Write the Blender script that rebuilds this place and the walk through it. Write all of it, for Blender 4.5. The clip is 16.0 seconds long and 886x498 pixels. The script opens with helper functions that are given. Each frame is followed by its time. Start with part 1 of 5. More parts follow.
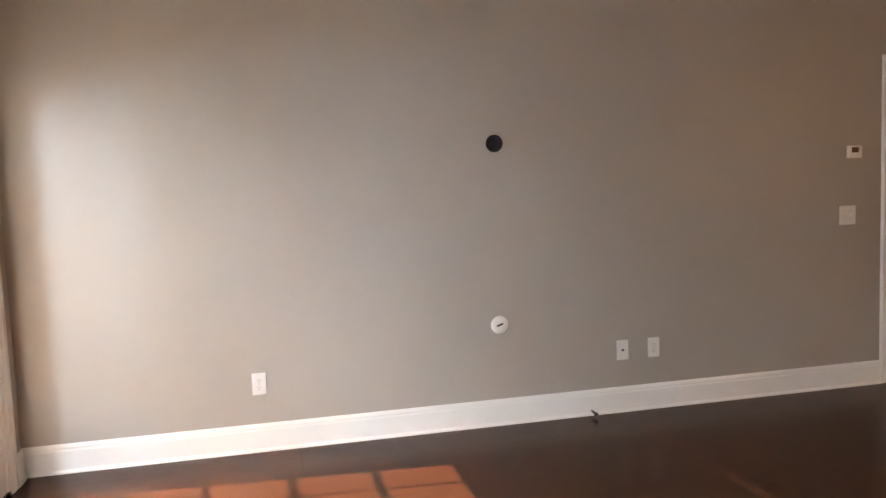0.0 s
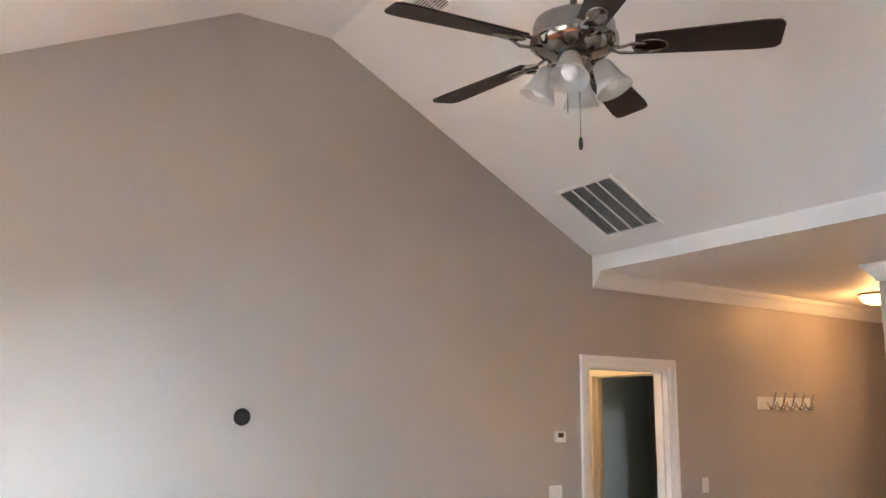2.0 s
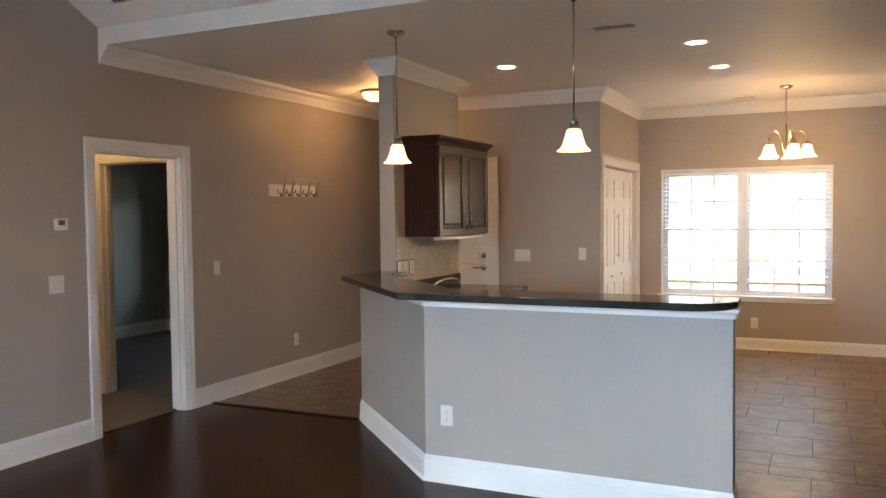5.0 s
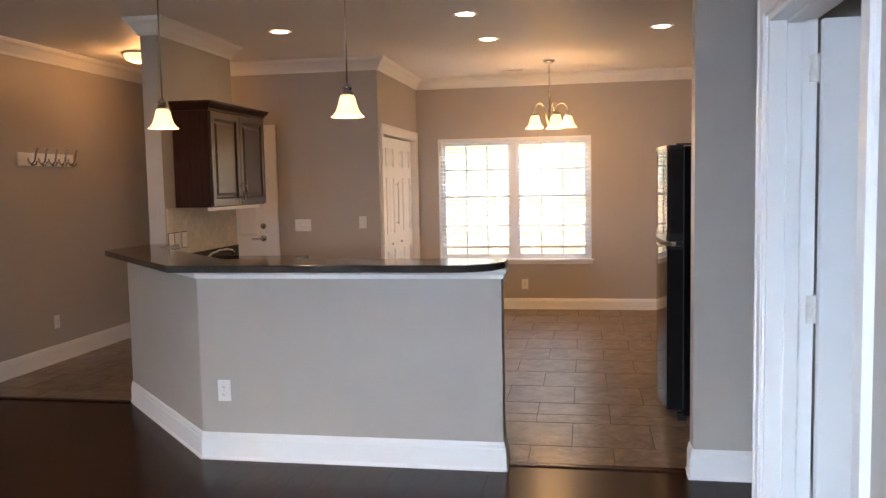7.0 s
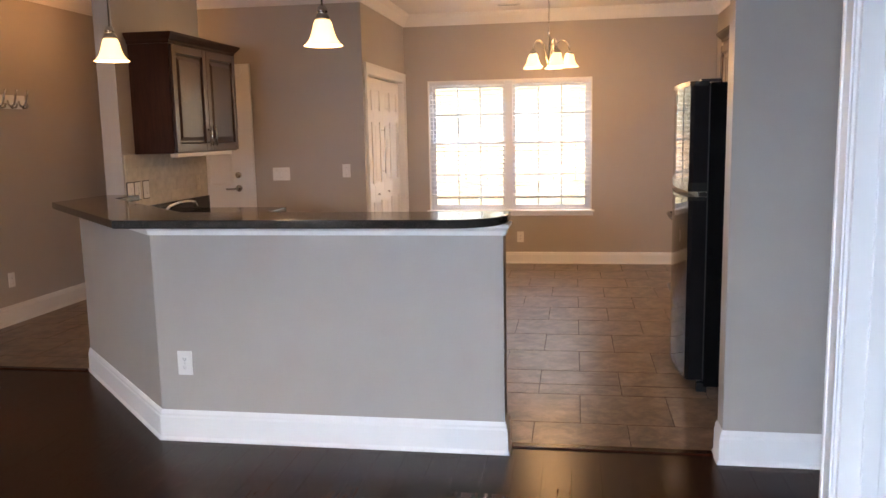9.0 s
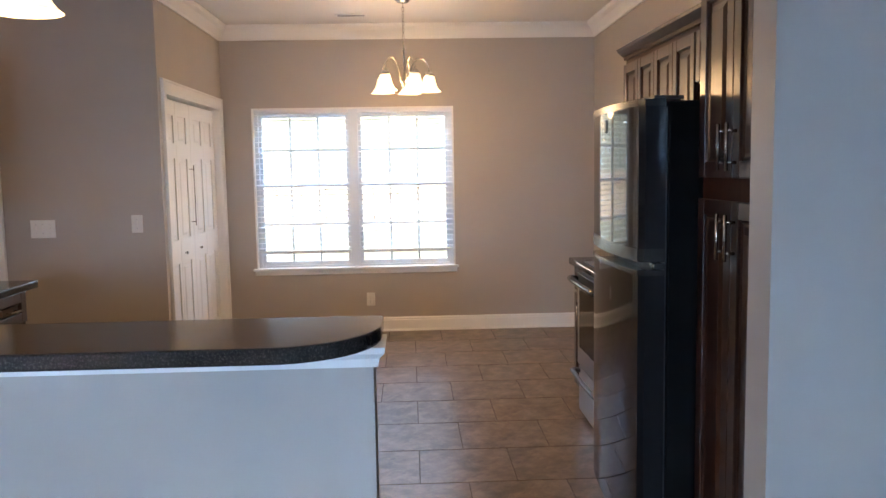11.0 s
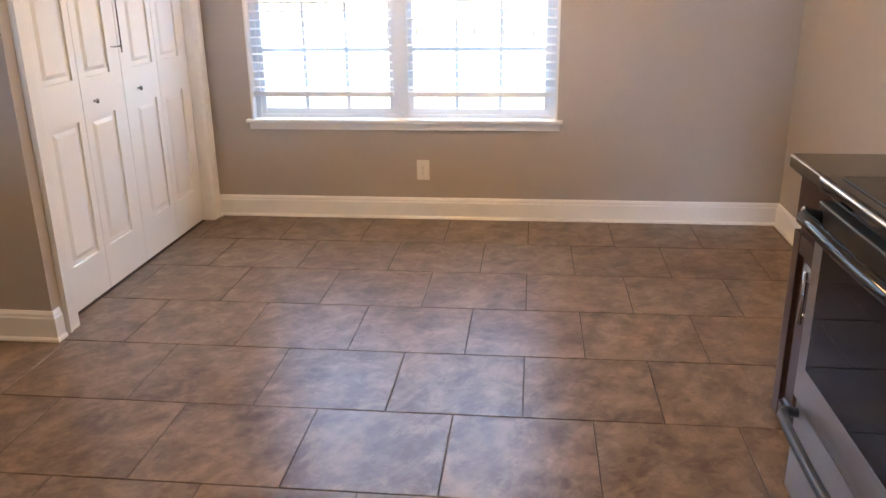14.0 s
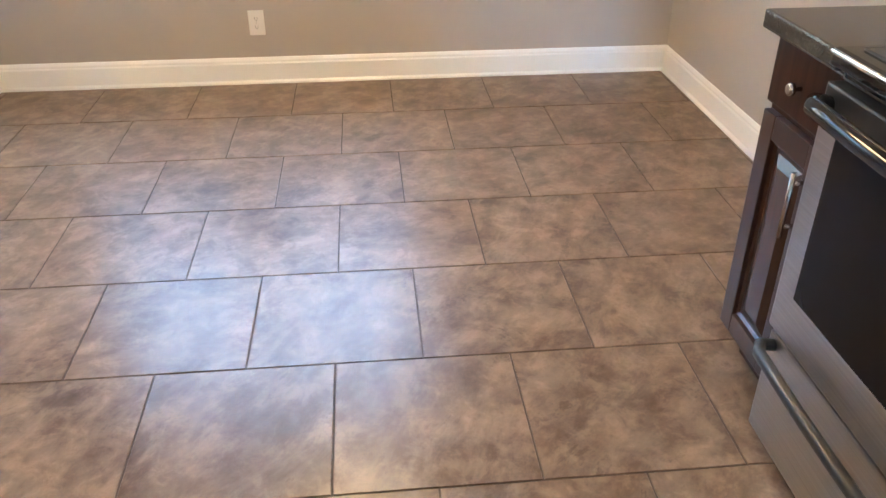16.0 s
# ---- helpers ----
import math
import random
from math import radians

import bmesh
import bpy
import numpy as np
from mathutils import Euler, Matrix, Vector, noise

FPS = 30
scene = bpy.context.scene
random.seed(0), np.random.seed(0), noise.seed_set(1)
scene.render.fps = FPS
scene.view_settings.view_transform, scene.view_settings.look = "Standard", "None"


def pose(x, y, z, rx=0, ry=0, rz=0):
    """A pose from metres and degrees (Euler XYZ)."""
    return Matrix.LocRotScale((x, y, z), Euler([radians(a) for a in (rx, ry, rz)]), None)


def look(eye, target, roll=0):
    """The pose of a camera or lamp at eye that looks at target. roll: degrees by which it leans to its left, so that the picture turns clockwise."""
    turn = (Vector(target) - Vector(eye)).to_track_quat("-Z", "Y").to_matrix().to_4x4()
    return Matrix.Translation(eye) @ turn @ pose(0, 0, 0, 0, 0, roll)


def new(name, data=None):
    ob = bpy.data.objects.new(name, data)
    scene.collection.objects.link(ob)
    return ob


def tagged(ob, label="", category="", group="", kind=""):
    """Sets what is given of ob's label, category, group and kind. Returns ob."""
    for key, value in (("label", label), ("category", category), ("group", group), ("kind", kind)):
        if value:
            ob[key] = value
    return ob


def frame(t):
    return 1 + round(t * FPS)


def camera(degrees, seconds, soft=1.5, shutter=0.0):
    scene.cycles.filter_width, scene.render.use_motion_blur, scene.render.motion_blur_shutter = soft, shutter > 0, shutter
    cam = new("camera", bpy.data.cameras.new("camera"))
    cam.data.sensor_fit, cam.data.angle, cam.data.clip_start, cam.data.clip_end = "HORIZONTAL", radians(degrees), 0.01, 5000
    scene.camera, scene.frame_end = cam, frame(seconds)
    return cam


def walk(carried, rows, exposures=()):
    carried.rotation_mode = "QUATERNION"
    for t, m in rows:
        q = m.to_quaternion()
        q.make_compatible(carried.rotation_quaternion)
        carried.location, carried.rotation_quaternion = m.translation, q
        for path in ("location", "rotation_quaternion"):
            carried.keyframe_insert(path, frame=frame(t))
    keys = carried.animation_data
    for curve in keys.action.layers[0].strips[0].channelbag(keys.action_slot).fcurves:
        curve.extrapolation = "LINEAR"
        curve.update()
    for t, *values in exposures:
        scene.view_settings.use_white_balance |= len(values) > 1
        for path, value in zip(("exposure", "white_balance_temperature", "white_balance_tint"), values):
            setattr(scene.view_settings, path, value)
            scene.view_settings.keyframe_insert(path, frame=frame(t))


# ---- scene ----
cam = camera(57.5, 16.0)
PATH = [
    (0, (0.916, 0.627, 1.462), (1.36, 2.568, 1.282), -2.2),
    (0.5, (0.795, 0.467, 1.5), (1.406, 2.367, 1.384), -0.4),
    (1, (0.74, 0.42, 1.548), (1.49, 2.274, 1.559), 0.2),
    (1.5, (0.69, 0.423, 1.609), (1.596, 2.191, 1.837), 0.3),
    (2, (0.7, 0.409, 1.675), (1.738, 2.072, 2.072), 0.8),
    (2.2, (0.712, 0.382, 1.693), (1.798, 2.01, 2.106), 1.1),
    (2.5, (0.716, 0.4, 1.647), (1.895, 1.965, 2.048), 0.8),
    (3, (0.663, 0.502, 1.656), (2.03, 1.944, 1.88), 0.4),
    (3.5, (0.697, 0.474, 1.604), (2.195, 1.796, 1.697), -0.4),
    (4, (0.723, 0.478, 1.529), (2.343, 1.651, 1.539), -0.7),
    (4.5, (0.769, 0.451, 1.547), (2.491, 1.467, 1.492), -0.6),
    (5, (0.815, 0.447, 1.556), (2.624, 1.295, 1.47), -0.6),
    (5.2, (0.834, 0.407, 1.539), (2.667, 1.201, 1.444), -0.9),
    (7.3, (0.849, 0.4, 1.523), (2.815, 0.726, 1.349), -0.9),
    (8, (0.921, 0.458, 1.482), (2.87, 0.83, 1.234), -0.6),
    (10.3, (2.462, 0.692, 1.497), (4.427, 0.892, 1.183), -2.1),
    (10.5, (2.623, 0.731, 1.484), (4.598, 0.882, 1.204), -1.3),
    (11, (3.094, 0.738, 1.497), (5.082, 0.66, 1.295), -1.0),
    (11.5, (3.569, 0.612, 1.509), (5.553, 0.446, 1.327), -1.4),
    (12, (4.053, 0.615, 1.508), (6.038, 0.466, 1.316), -1.7),
    (12.5, (4.492, 0.543, 1.494), (6.478, 0.439, 1.279), -1.7),
    (13, (4.964, 0.494, 1.497), (6.933, 0.575, 1.155), -0.2),
    (13.5, (5.404, 0.489, 1.406), (7.355, 0.623, 0.988), 0.7),
    (14, (5.781, 0.475, 1.412), (7.662, 0.689, 0.765), -0.8),
    (14.5, (6.005, 0.593, 1.402), (7.841, 0.704, 0.617), -1.9),
    (15, (6.114, 0.67, 1.385), (7.882, 0.66, 0.449), -1.3),
    (15.5, (6.2, 0.653, 1.358), (7.919, 0.542, 0.342), -1.2),
    (16, (6.465, 0.597, 1.353), (8.177, 0.433, 0.332), -0.1),
]
walk(cam, [(t, look(eye, target, roll)) for t, eye, target, roll in PATH],
     [(0.0, 2.76, 9900, 20.0), (0.5, 3.1, 9900, 22.0), (1.0, 3.46, 9290, 14.4), (1.5, 3.39, 9110, 17.9), (2.0, 3.73, 8040, 12.5), (2.5, 3.73, 7880, 11.0), (3.5, 3.39, 7750, 11.3), (4.5, 3.16, 7760, 10.0), (5.0, 2.9, 7520, 10.0), (8.0, 2.68, 8450, 21.5), (10.5, 2.88, 6950, 18.0), (11.0, 2.76, 6300, 11.0), (11.5, 2.71, 6000, 8.0), (12.0, 2.8, 5700, 5.0), (12.5, 3.03, 5710, 8.0), (13.0, 2.99, 5850, 8.0), (13.5, 2.65, 6020, 9.0), (14.0, 3.17, 6150, 12.0), (14.5, 3.53, 6330, 14.0), (15.0, 3.68, 6610, 4.0), (15.5, 3.69, 5600, 2.0), (16.0, 3.94, 5420, 1.0)])

# ---------------- world, sun, exposure ----------------
world = bpy.data.worlds.new("sky")
scene.world = world
world.use_nodes = True
wn = world.node_tree.nodes
sky = wn.new("ShaderNodeTexSky")
sky.sky_type = "NISHITA"
sky.sun_disc = False
sky.sun_elevation = radians(41.3)
sky.sun_rotation = radians(275)
world.node_tree.links.new(sky.outputs[0], wn["Background"].inputs[0])
wn["Background"].inputs[1].default_value = 0.125

sun = new("sun", bpy.data.lights.new("sun", "SUN"))
sun.data.energy = 5.0
sun.data.angle = radians(0.5)
sun.data.color = (1.0, 0.95, 0.86)
sun.matrix_world = look((-6.0, 4.5, 6.0), (-5.0, 4.417, 5.12))


def area_light(name, x, y, z, w, h, power, color, target):
    data = bpy.data.lights.new(name, "AREA")
    data.shape, data.size, data.size_y, data.energy, data.color = "RECTANGLE", w, h, power, color
    ob = new(name, data)
    ob.matrix_world = look((x, y, z), target)
    return ob


# the open sky outside the patio doors
area_light("patio_daylight", -3.2, 6.8, 2.5, 5.0, 1.4, 80, (0.42, 0.65, 1.0), (2.0, 6.8, 0.7))
area_light("patio_sky", -2.6, 2.6, 3.3, 5.0, 1.6, 5, (0.48, 0.74, 1.0), (2.4, 3.0, 0.4))
# the open sky outside the side window
area_light("side_window_daylight", -1.7, 2.1, 2.2, 1.8, 1.6, 76, (0.37, 0.62, 1.0), (5.0, 0.8, 0.9))
# the open sky above the dining window
area_light("window_daylight", 11.55, 1.24, 3.0, 2.6, 1.4, 37, (0.54, 0.74, 1.0), (9.6, 1.24, 0.6))


def point_light(name, x, y, z, power, color=(1.0, 0.60, 0.28), size=0.04):
    data = bpy.data.lights.new(name, "POINT")
    data.energy, data.color, data.shadow_soft_size = power, color, size
    ob = new(name, data)
    ob.location = (x, y, z)
    return ob


def spot_light(name, x, y, z, power, color=(1.0, 0.64, 0.33)):
    data = bpy.data.lights.new(name, "SPOT")
    data.energy, data.color, data.shadow_soft_size = power, color, 0.05
    data.spot_size, data.spot_blend = radians(125), 0.6
    ob = new(name, data)
    ob.location = (x, y, z)
    return ob


# ---------------- materials ----------------
def material(name):
    m = bpy.data.materials.new(name)
    m.use_nodes = True
    nt = m.node_tree
    return m, nt, nt.nodes["Principled BSDF"]


def ramp(nt, fac, stops):
    r = nt.nodes.new("ShaderNodeValToRGB")
    el = r.color_ramp.elements
    while len(el) < len(stops):
        el.new(0.5)
    for e, (p, c) in zip(el, stops):
        e.position, e.color = p, (*c, 1)
    nt.links.new(fac, r.inputs[0])
    return r.outputs[0]


def coords(nt, scale=(1, 1, 1), space="Object"):
    tc = nt.nodes.new("ShaderNodeTexCoord")
    mp = nt.nodes.new("ShaderNodeMapping")
    mp.inputs["Scale"].default_value = scale
    nt.links.new(tc.outputs[space], mp.inputs[0])
    return mp.outputs[0]


def noise_tex(nt, vec, scale, detail=4, rough=0.55, distort=0.0):
    n = nt.nodes.new("ShaderNodeTexNoise")
    n.inputs["Scale"].default_value, n.inputs["Detail"].default_value = scale, detail
    n.inputs["Roughness"].default_value, n.inputs["Distortion"].default_value = rough, distort
    nt.links.new(vec, n.inputs["Vector"])
    return n.outputs["Fac"]


def bump(nt, bsdf, height, strength, dist=0.002):
    b = nt.nodes.new("ShaderNodeBump")
    b.inputs["Strength"].default_value, b.inputs["Distance"].default_value = strength, dist
    nt.links.new(height, b.inputs["Height"])
    nt.links.new(b.outputs[0], bsdf.inputs["Normal"])


def mix(nt, fac, a, b, mode="MIX"):
    n = nt.nodes.new("ShaderNodeMix")
    n.data_type, n.blend_type = "RGBA", mode
    for sock, v in ((n.inputs[0], fac), (n.inputs[6], a), (n.inputs[7], b)):
        if isinstance(v, (int, float)):
            sock.default_value = v
        elif isinstance(v, tuple):
            sock.default_value = (*v, 1)
        else:
            nt.links.new(v, sock)
    return n.outputs[2]


def mapped(nt, v, a, b):
    n = nt.nodes.new("ShaderNodeMapRange")
    n.inputs["To Min"].default_value, n.inputs["To Max"].default_value = a, b
    nt.links.new(v, n.inputs["Value"])
    return n.outputs[0]


def paint(name, color, rough=0.5, var=0.06, grain=220, strength=0.12, spec=0.5):
    """Rolled wall or trim paint: faint blotches, fine stipple."""
    m, nt, b = material(name)
    v = coords(nt)
    big = noise_tex(nt, v, 1.3, 3)
    c0 = tuple(x * (1 - var) for x in color)
    c1 = tuple(min(1, x * (1 + var)) for x in color)
    nt.links.new(ramp(nt, big, [(0.3, c0), (0.7, c1)]), b.inputs["Base Color"])
    nt.links.new(mapped(nt, noise_tex(nt, v, 3.0, 2), rough - 0.06, rough + 0.06), b.inputs["Roughness"])
    bump(nt, b, noise_tex(nt, v, grain, 2), strength, 0.001)
    b.inputs["Specular IOR Level"].default_value = spec
    return m


M_WALL = paint("greige_wall_paint", (0.425, 0.383, 0.337), 0.42, 0.03, spec=0.35)
M_TRIM = paint("white_trim_paint", (0.80, 0.79, 0.76), 0.36, 0.02, 60, 0.012)
M_CEIL = paint("white_ceiling_paint", (0.80, 0.78, 0.75), 0.6, 0.02, 160, 0.15)
M_DOOR = paint("white_door_paint", (0.80, 0.79, 0.76), 0.35, 0.02, 90, 0.06)
# the bedroom's dimness is put into a darker wall colour
M_BEDWALL = paint("bedroom_dimness_paint", (0.34, 0.34, 0.31), 0.5, 0.03)
M_PLASTIC = paint("white_plastic", (0.78, 0.77, 0.73), 0.35, 0.01, 40, 0.02)
M_CREAM = paint("almond_plastic", (0.66, 0.60, 0.48), 0.4, 0.01, 40, 0.02)
M_VINYL = paint("white_window_vinyl", (0.72, 0.76, 0.80), 0.35, 0.02, 40, 0.02)
M_BLIND = paint("white_blind_vinyl", (0.78, 0.80, 0.82), 0.45, 0.02, 40, 0.02)


def plain(name, color, rough, metal=0.0, var=0.1, scale=40, aniso=0.0):
    m, nt, b = material(name)
    v = coords(nt)
    n = noise_tex(nt, v, scale, 4)
    nt.links.new(ramp(nt, n, [(0.25, tuple(x * (1 - var) for x in color)), (0.75, tuple(min(1, x * (1 + var)) for x in color))]), b.inputs["Base Color"])
    nt.links.new(mapped(nt, noise_tex(nt, v, scale * 0.3, 3), max(0.02, rough * 0.75), min(1, rough * 1.25)), b.inputs["Roughness"])
    b.inputs["Metallic"].default_value = metal
    b.inputs["Anisotropic"].default_value = aniso
    return m


M_NICKEL = plain("brushed_nickel", (0.50, 0.48, 0.45), 0.24, 1.0)
M_FANMETAL = plain("polished_fan_nickel", (0.34, 0.33, 0.32), 0.13, 1.0)
M_CHROME = plain("bright_chrome", (0.75, 0.75, 0.76), 0.1, 1.0)
M_HINGE = plain("satin_hinge_steel", (0.80, 0.78, 0.72), 0.42, 0.6)
M_BLACK_GLOSS = plain("black_gloss_enamel", (0.012, 0.012, 0.013), 0.06, 0.0, 0.1, 8)
M_BLACK_SIDE = plain("black_textured_steel", (0.004, 0.004, 0.004), 0.6, 0.0, 0.15, 120)
M_BLACK_GLOSS.node_tree.nodes["Principled BSDF"].inputs["Specular IOR Level"].default_value = 0.24
M_BLACK_SIDE.node_tree.nodes["Principled BSDF"].inputs["Specular IOR Level"].default_value = 0.02
M_BLACK = plain("black_plastic", (0.015, 0.015, 0.016), 0.35)
M_DARKGLASS = plain("dark_oven_glass", (0.012, 0.010, 0.010), 0.06, 0.0, 0.1, 3)
M_DARKGLASS.node_tree.nodes["Principled BSDF"].inputs["Specular IOR Level"].default_value = 0.07
M_PEWTER = plain("pewter_grip_trim", (0.04, 0.04, 0.039), 0.24, 0.4)
M_HOLE = plain("black_wall_hole", (0.006, 0.006, 0.007), 0.7)
M_VENTDARK = plain("duct_shade", (0.05, 0.055, 0.06), 0.6)
M_SCREW = plain("screw_steel", (0.35, 0.34, 0.32), 0.35, 1.0)
M_LCD = plain("thermostat_display", (0.10, 0.055, 0.04), 0.2)
M_BULB = plain("frosted_bulb_off", (0.85, 0.84, 0.82), 0.3)


def stainless():
    m, nt, b = material("brushed_stainless")
    n = noise_tex(nt, coords(nt, (3, 3, 260)), 1.0, 5)
    nt.links.new(ramp(nt, n, [(0.2, (0.34, 0.335, 0.33)), (0.8, (0.48, 0.475, 0.47))]), b.inputs["Base Color"])
    nt.links.new(mapped(nt, n, 0.24, 0.40), b.inputs["Roughness"])
    b.inputs["Metallic"].default_value = 1.0
    bump(nt, b, n, 0.05, 0.0005)
    return m


M_STEEL = stainless()


def cherry_wood(name, dark, light, rough, along=(14, 14, 1.2), coat=0.22):
    m, nt, b = material(name)
    v = coords(nt, along)
    g = noise_tex(nt, v, 3.0, 7, 0.6, 0.6)
    fine = noise_tex(nt, coords(nt, tuple(a * 7 for a in along)), 4.0, 3)
    c = ramp(nt, g, [(0.25, dark), (0.75, light)])
    c = mix(nt, 0.25, c, ramp(nt, fine, [(0.3, tuple(x * 0.5 for x in dark)), (0.7, light)]))
    inf = nt.nodes.new("ShaderNodeObjectInfo")
    c = mix(nt, mapped(nt, inf.outputs["Random"], 0.0, 0.35), c, tuple(x * 0.6 for x in dark))
    nt.links.new(c, b.inputs["Base Color"])
    nt.links.new(mapped(nt, fine, rough * 0.8, rough * 1.3), b.inputs["Roughness"])
    b.inputs["Coat Weight"].default_value, b.inputs["Coat Roughness"].default_value = coat, 0.2
    bump(nt, b, fine, 0.06, 0.0008)
    return m


M_CHERRY = cherry_wood("dark_cherry_cabinet", (0.018, 0.006, 0.0035), (0.062, 0.022, 0.012), 0.36, (14, 14, 1.2), 0.03)
M_CHERRY.node_tree.nodes["Principled BSDF"].inputs["Specular IOR Level"].default_value = 0.12
M_CHERRYDOOR = cherry_wood("lacquered_cherry_door", (0.016, 0.0055, 0.003), (0.060, 0.021, 0.011), 0.30, (14, 14, 1.2), 0.55)
M_CHERRYDOOR.node_tree.nodes["Principled BSDF"].inputs["Specular IOR Level"].default_value = 0.38
M_BLADE = cherry_wood("espresso_fan_blade", (0.010, 0.006, 0.005), (0.026, 0.014, 0.011), 0.45, (14, 14, 14), 0.0)
M_FLOORWOOD = cherry_wood("espresso_floorboard", (0.020, 0.007, 0.0045), (0.060, 0.020, 0.010), 0.24, (1.2, 14, 14), 0.0)
M_FLOORWOOD.node_tree.nodes["Principled BSDF"].inputs["Specular IOR Level"].default_value = 0.13


def tile_material():
    m, nt, b = material("brown_slate_look_tile")
    tc = nt.nodes.new("ShaderNodeTexCoord")
    inf = nt.nodes.new("ShaderNodeObjectInfo")
    add = nt.nodes.new("ShaderNodeVectorMath")
    add.operation = "ADD"
    comb = nt.nodes.new("ShaderNodeCombineXYZ")
    nt.links.new(mapped(nt, inf.outputs["Random"], 0, 50), comb.inputs[0])
    nt.links.new(mapped(nt, inf.outputs["Random"], 20, -30), comb.inputs[1])
    nt.links.new(tc.outputs["Object"], add.inputs[0])
    nt.links.new(comb.outputs[0], add.inputs[1])
    v = add.outputs[0]
    # each tile is printed with its own turn of the feathered slate pattern
    turn = nt.nodes.new("ShaderNodeVectorRotate")
    turn.rotation_type = "Z_AXIS"
    nt.links.new(v, turn.inputs["Vector"])
    nt.links.new(mapped(nt, inf.outputs["Random"], 0.3, 1.4), turn.inputs["Angle"])
    long = nt.nodes.new("ShaderNodeMapping")
    long.inputs["Scale"].default_value = (1.0, 1.9, 1.0)
    nt.links.new(turn.outputs[0], long.inputs[0])
    cloud = noise_tex(nt, v, 4.0, 9, 0.64, 0.3)
    vein = noise_tex(nt, long.outputs[0], 5.5, 10, 0.72, 0.25)
    feather = noise_tex(nt, long.outputs[0], 4.5, 10, 0.70, 0.3)
    pit = noise_tex(nt, v, 60.0, 5, 0.7)
    c = ramp(nt, cloud, [(0.38, (0.050, 0.030, 0.020)), (0.49, (0.135, 0.090, 0.062)), (0.61, (0.275, 0.200, 0.142))])
    c = mix(nt, 0.45, c, ramp(nt, vein, [(0.36, (0.048, 0.028, 0.018)), (0.49, (0.140, 0.090, 0.060)), (0.64, (0.30, 0.215, 0.150))]))
    edge = ramp(nt, feather, [(0.46, (0, 0, 0)), (0.585, (0.34, 0.34, 0.34)), (0.61, (0.05, 0.05, 0.05))])
    c = mix(nt, edge, c, (0.36, 0.265, 0.185))
    c = mix(nt, 0.10, c, ramp(nt, pit, [(0.35, (0.06, 0.036, 0.024)), (0.65, (0.24, 0.17, 0.12))]))
    blot = noise_tex(nt, v, 10.0, 8, 0.68, 0.4)
    c = mix(nt, 0.22, c, ramp(nt, blot, [(0.42, (0.026, 0.015, 0.010)), (0.50, (0.120, 0.080, 0.055)), (0.58, (0.36, 0.265, 0.190))]))
    c = mix(nt, mapped(nt, inf.outputs["Random"], 0.04, 0.20), c, (0.105, 0.064, 0.042))
    nt.links.new(c, b.inputs["Base Color"])
    nt.links.new(mapped(nt, vein, 0.25, 0.34), b.inputs["Roughness"])
    b.inputs["Specular IOR Level"].default_value = 0.32
    bump(nt, b, mix(nt, 0.5, cloud, vein), 0.10, 0.003)
    return m


M_TILE = tile_material()
M_GROUT = plain("dark_grout", (0.072, 0.050, 0.037), 0.9, 0, 0.2, 80)


def granite():
    m, nt, b = material("dark_speckled_countertop")
    v = coords(nt)
    s = noise_tex(nt, v, 190, 3, 0.7)
    c = ramp(nt, s, [(0.35, (0.014, 0.013, 0.013)), (0.55, (0.032, 0.029, 0.027)), (0.72, (0.11, 0.10, 0.09))])
    nt.links.new(mix(nt, 0.4, c, ramp(nt, noise_tex(nt, v, 18, 4), [(0.3, (0.018, 0.017, 0.017)), (0.7, (0.05, 0.046, 0.042))])), b.inputs["Base Color"])
    nt.links.new(mapped(nt, noise_tex(nt, v, 30, 3), 0.07, 0.15), b.inputs["Roughness"])
    return m


M_GRANITE = granite()


def backsplash_material():
    m, nt, b = material("cream_backsplash_tile")
    inf = nt.nodes.new("ShaderNodeObjectInfo")
    c = ramp(nt, noise_tex(nt, coords(nt), 22, 5), [(0.3, (0.52, 0.47, 0.38)), (0.7, (0.68, 0.62, 0.51))])
    nt.links.new(mix(nt, mapped(nt, inf.outputs["Random"], 0, 0.3), c, (0.40, 0.37, 0.31)), b.inputs["Base Color"])
    b.inputs["Roughness"].default_value = 0.35
    return m


M_SPLASH = backsplash_material()
M_CARPET = plain("grey_beige_carpet", (0.15, 0.135, 0.115), 0.95, 0, 0.35, 300)


def carpet_relief():
    nt = M_CARPET.node_tree
    bump(nt, nt.nodes["Principled BSDF"], noise_tex(nt, coords(nt), 260, 3), 0.6, 0.006)


carpet_relief()


def glass(name, tint=(1, 1, 1), rough=0.0):
    m, nt, b = material(name)
    b.inputs["Base Color"].default_value = (*tint, 1)
    b.inputs["Transmission Weight"].default_value = 1.0
    b.inputs["Roughness"].default_value = rough
    b.inputs["IOR"].default_value = 1.45
    return m


M_GLASS = glass("clear_pane_glass")
M_FROST = glass("frosted_fan_glass", (0.90, 0.90, 0.88), 0.5)
M_FROST.node_tree.nodes["Principled BSDF"].inputs["Transmission Weight"].default_value = 0.8


def glowing(name, color, strength):
    m, nt, b = material(name)
    b.inputs["Base Color"].default_value = (0.9, 0.85, 0.75, 1)
    b.inputs["Roughness"].default_value = 0.3
    b.inputs["Emission Color"].default_value = (*color, 1)
    v = coords(nt)
    n = noise_tex(nt, v, 30, 2)
    nt.links.new(mapped(nt, n, strength * 0.9, strength * 1.1), b.inputs["Emission Strength"])
    return m


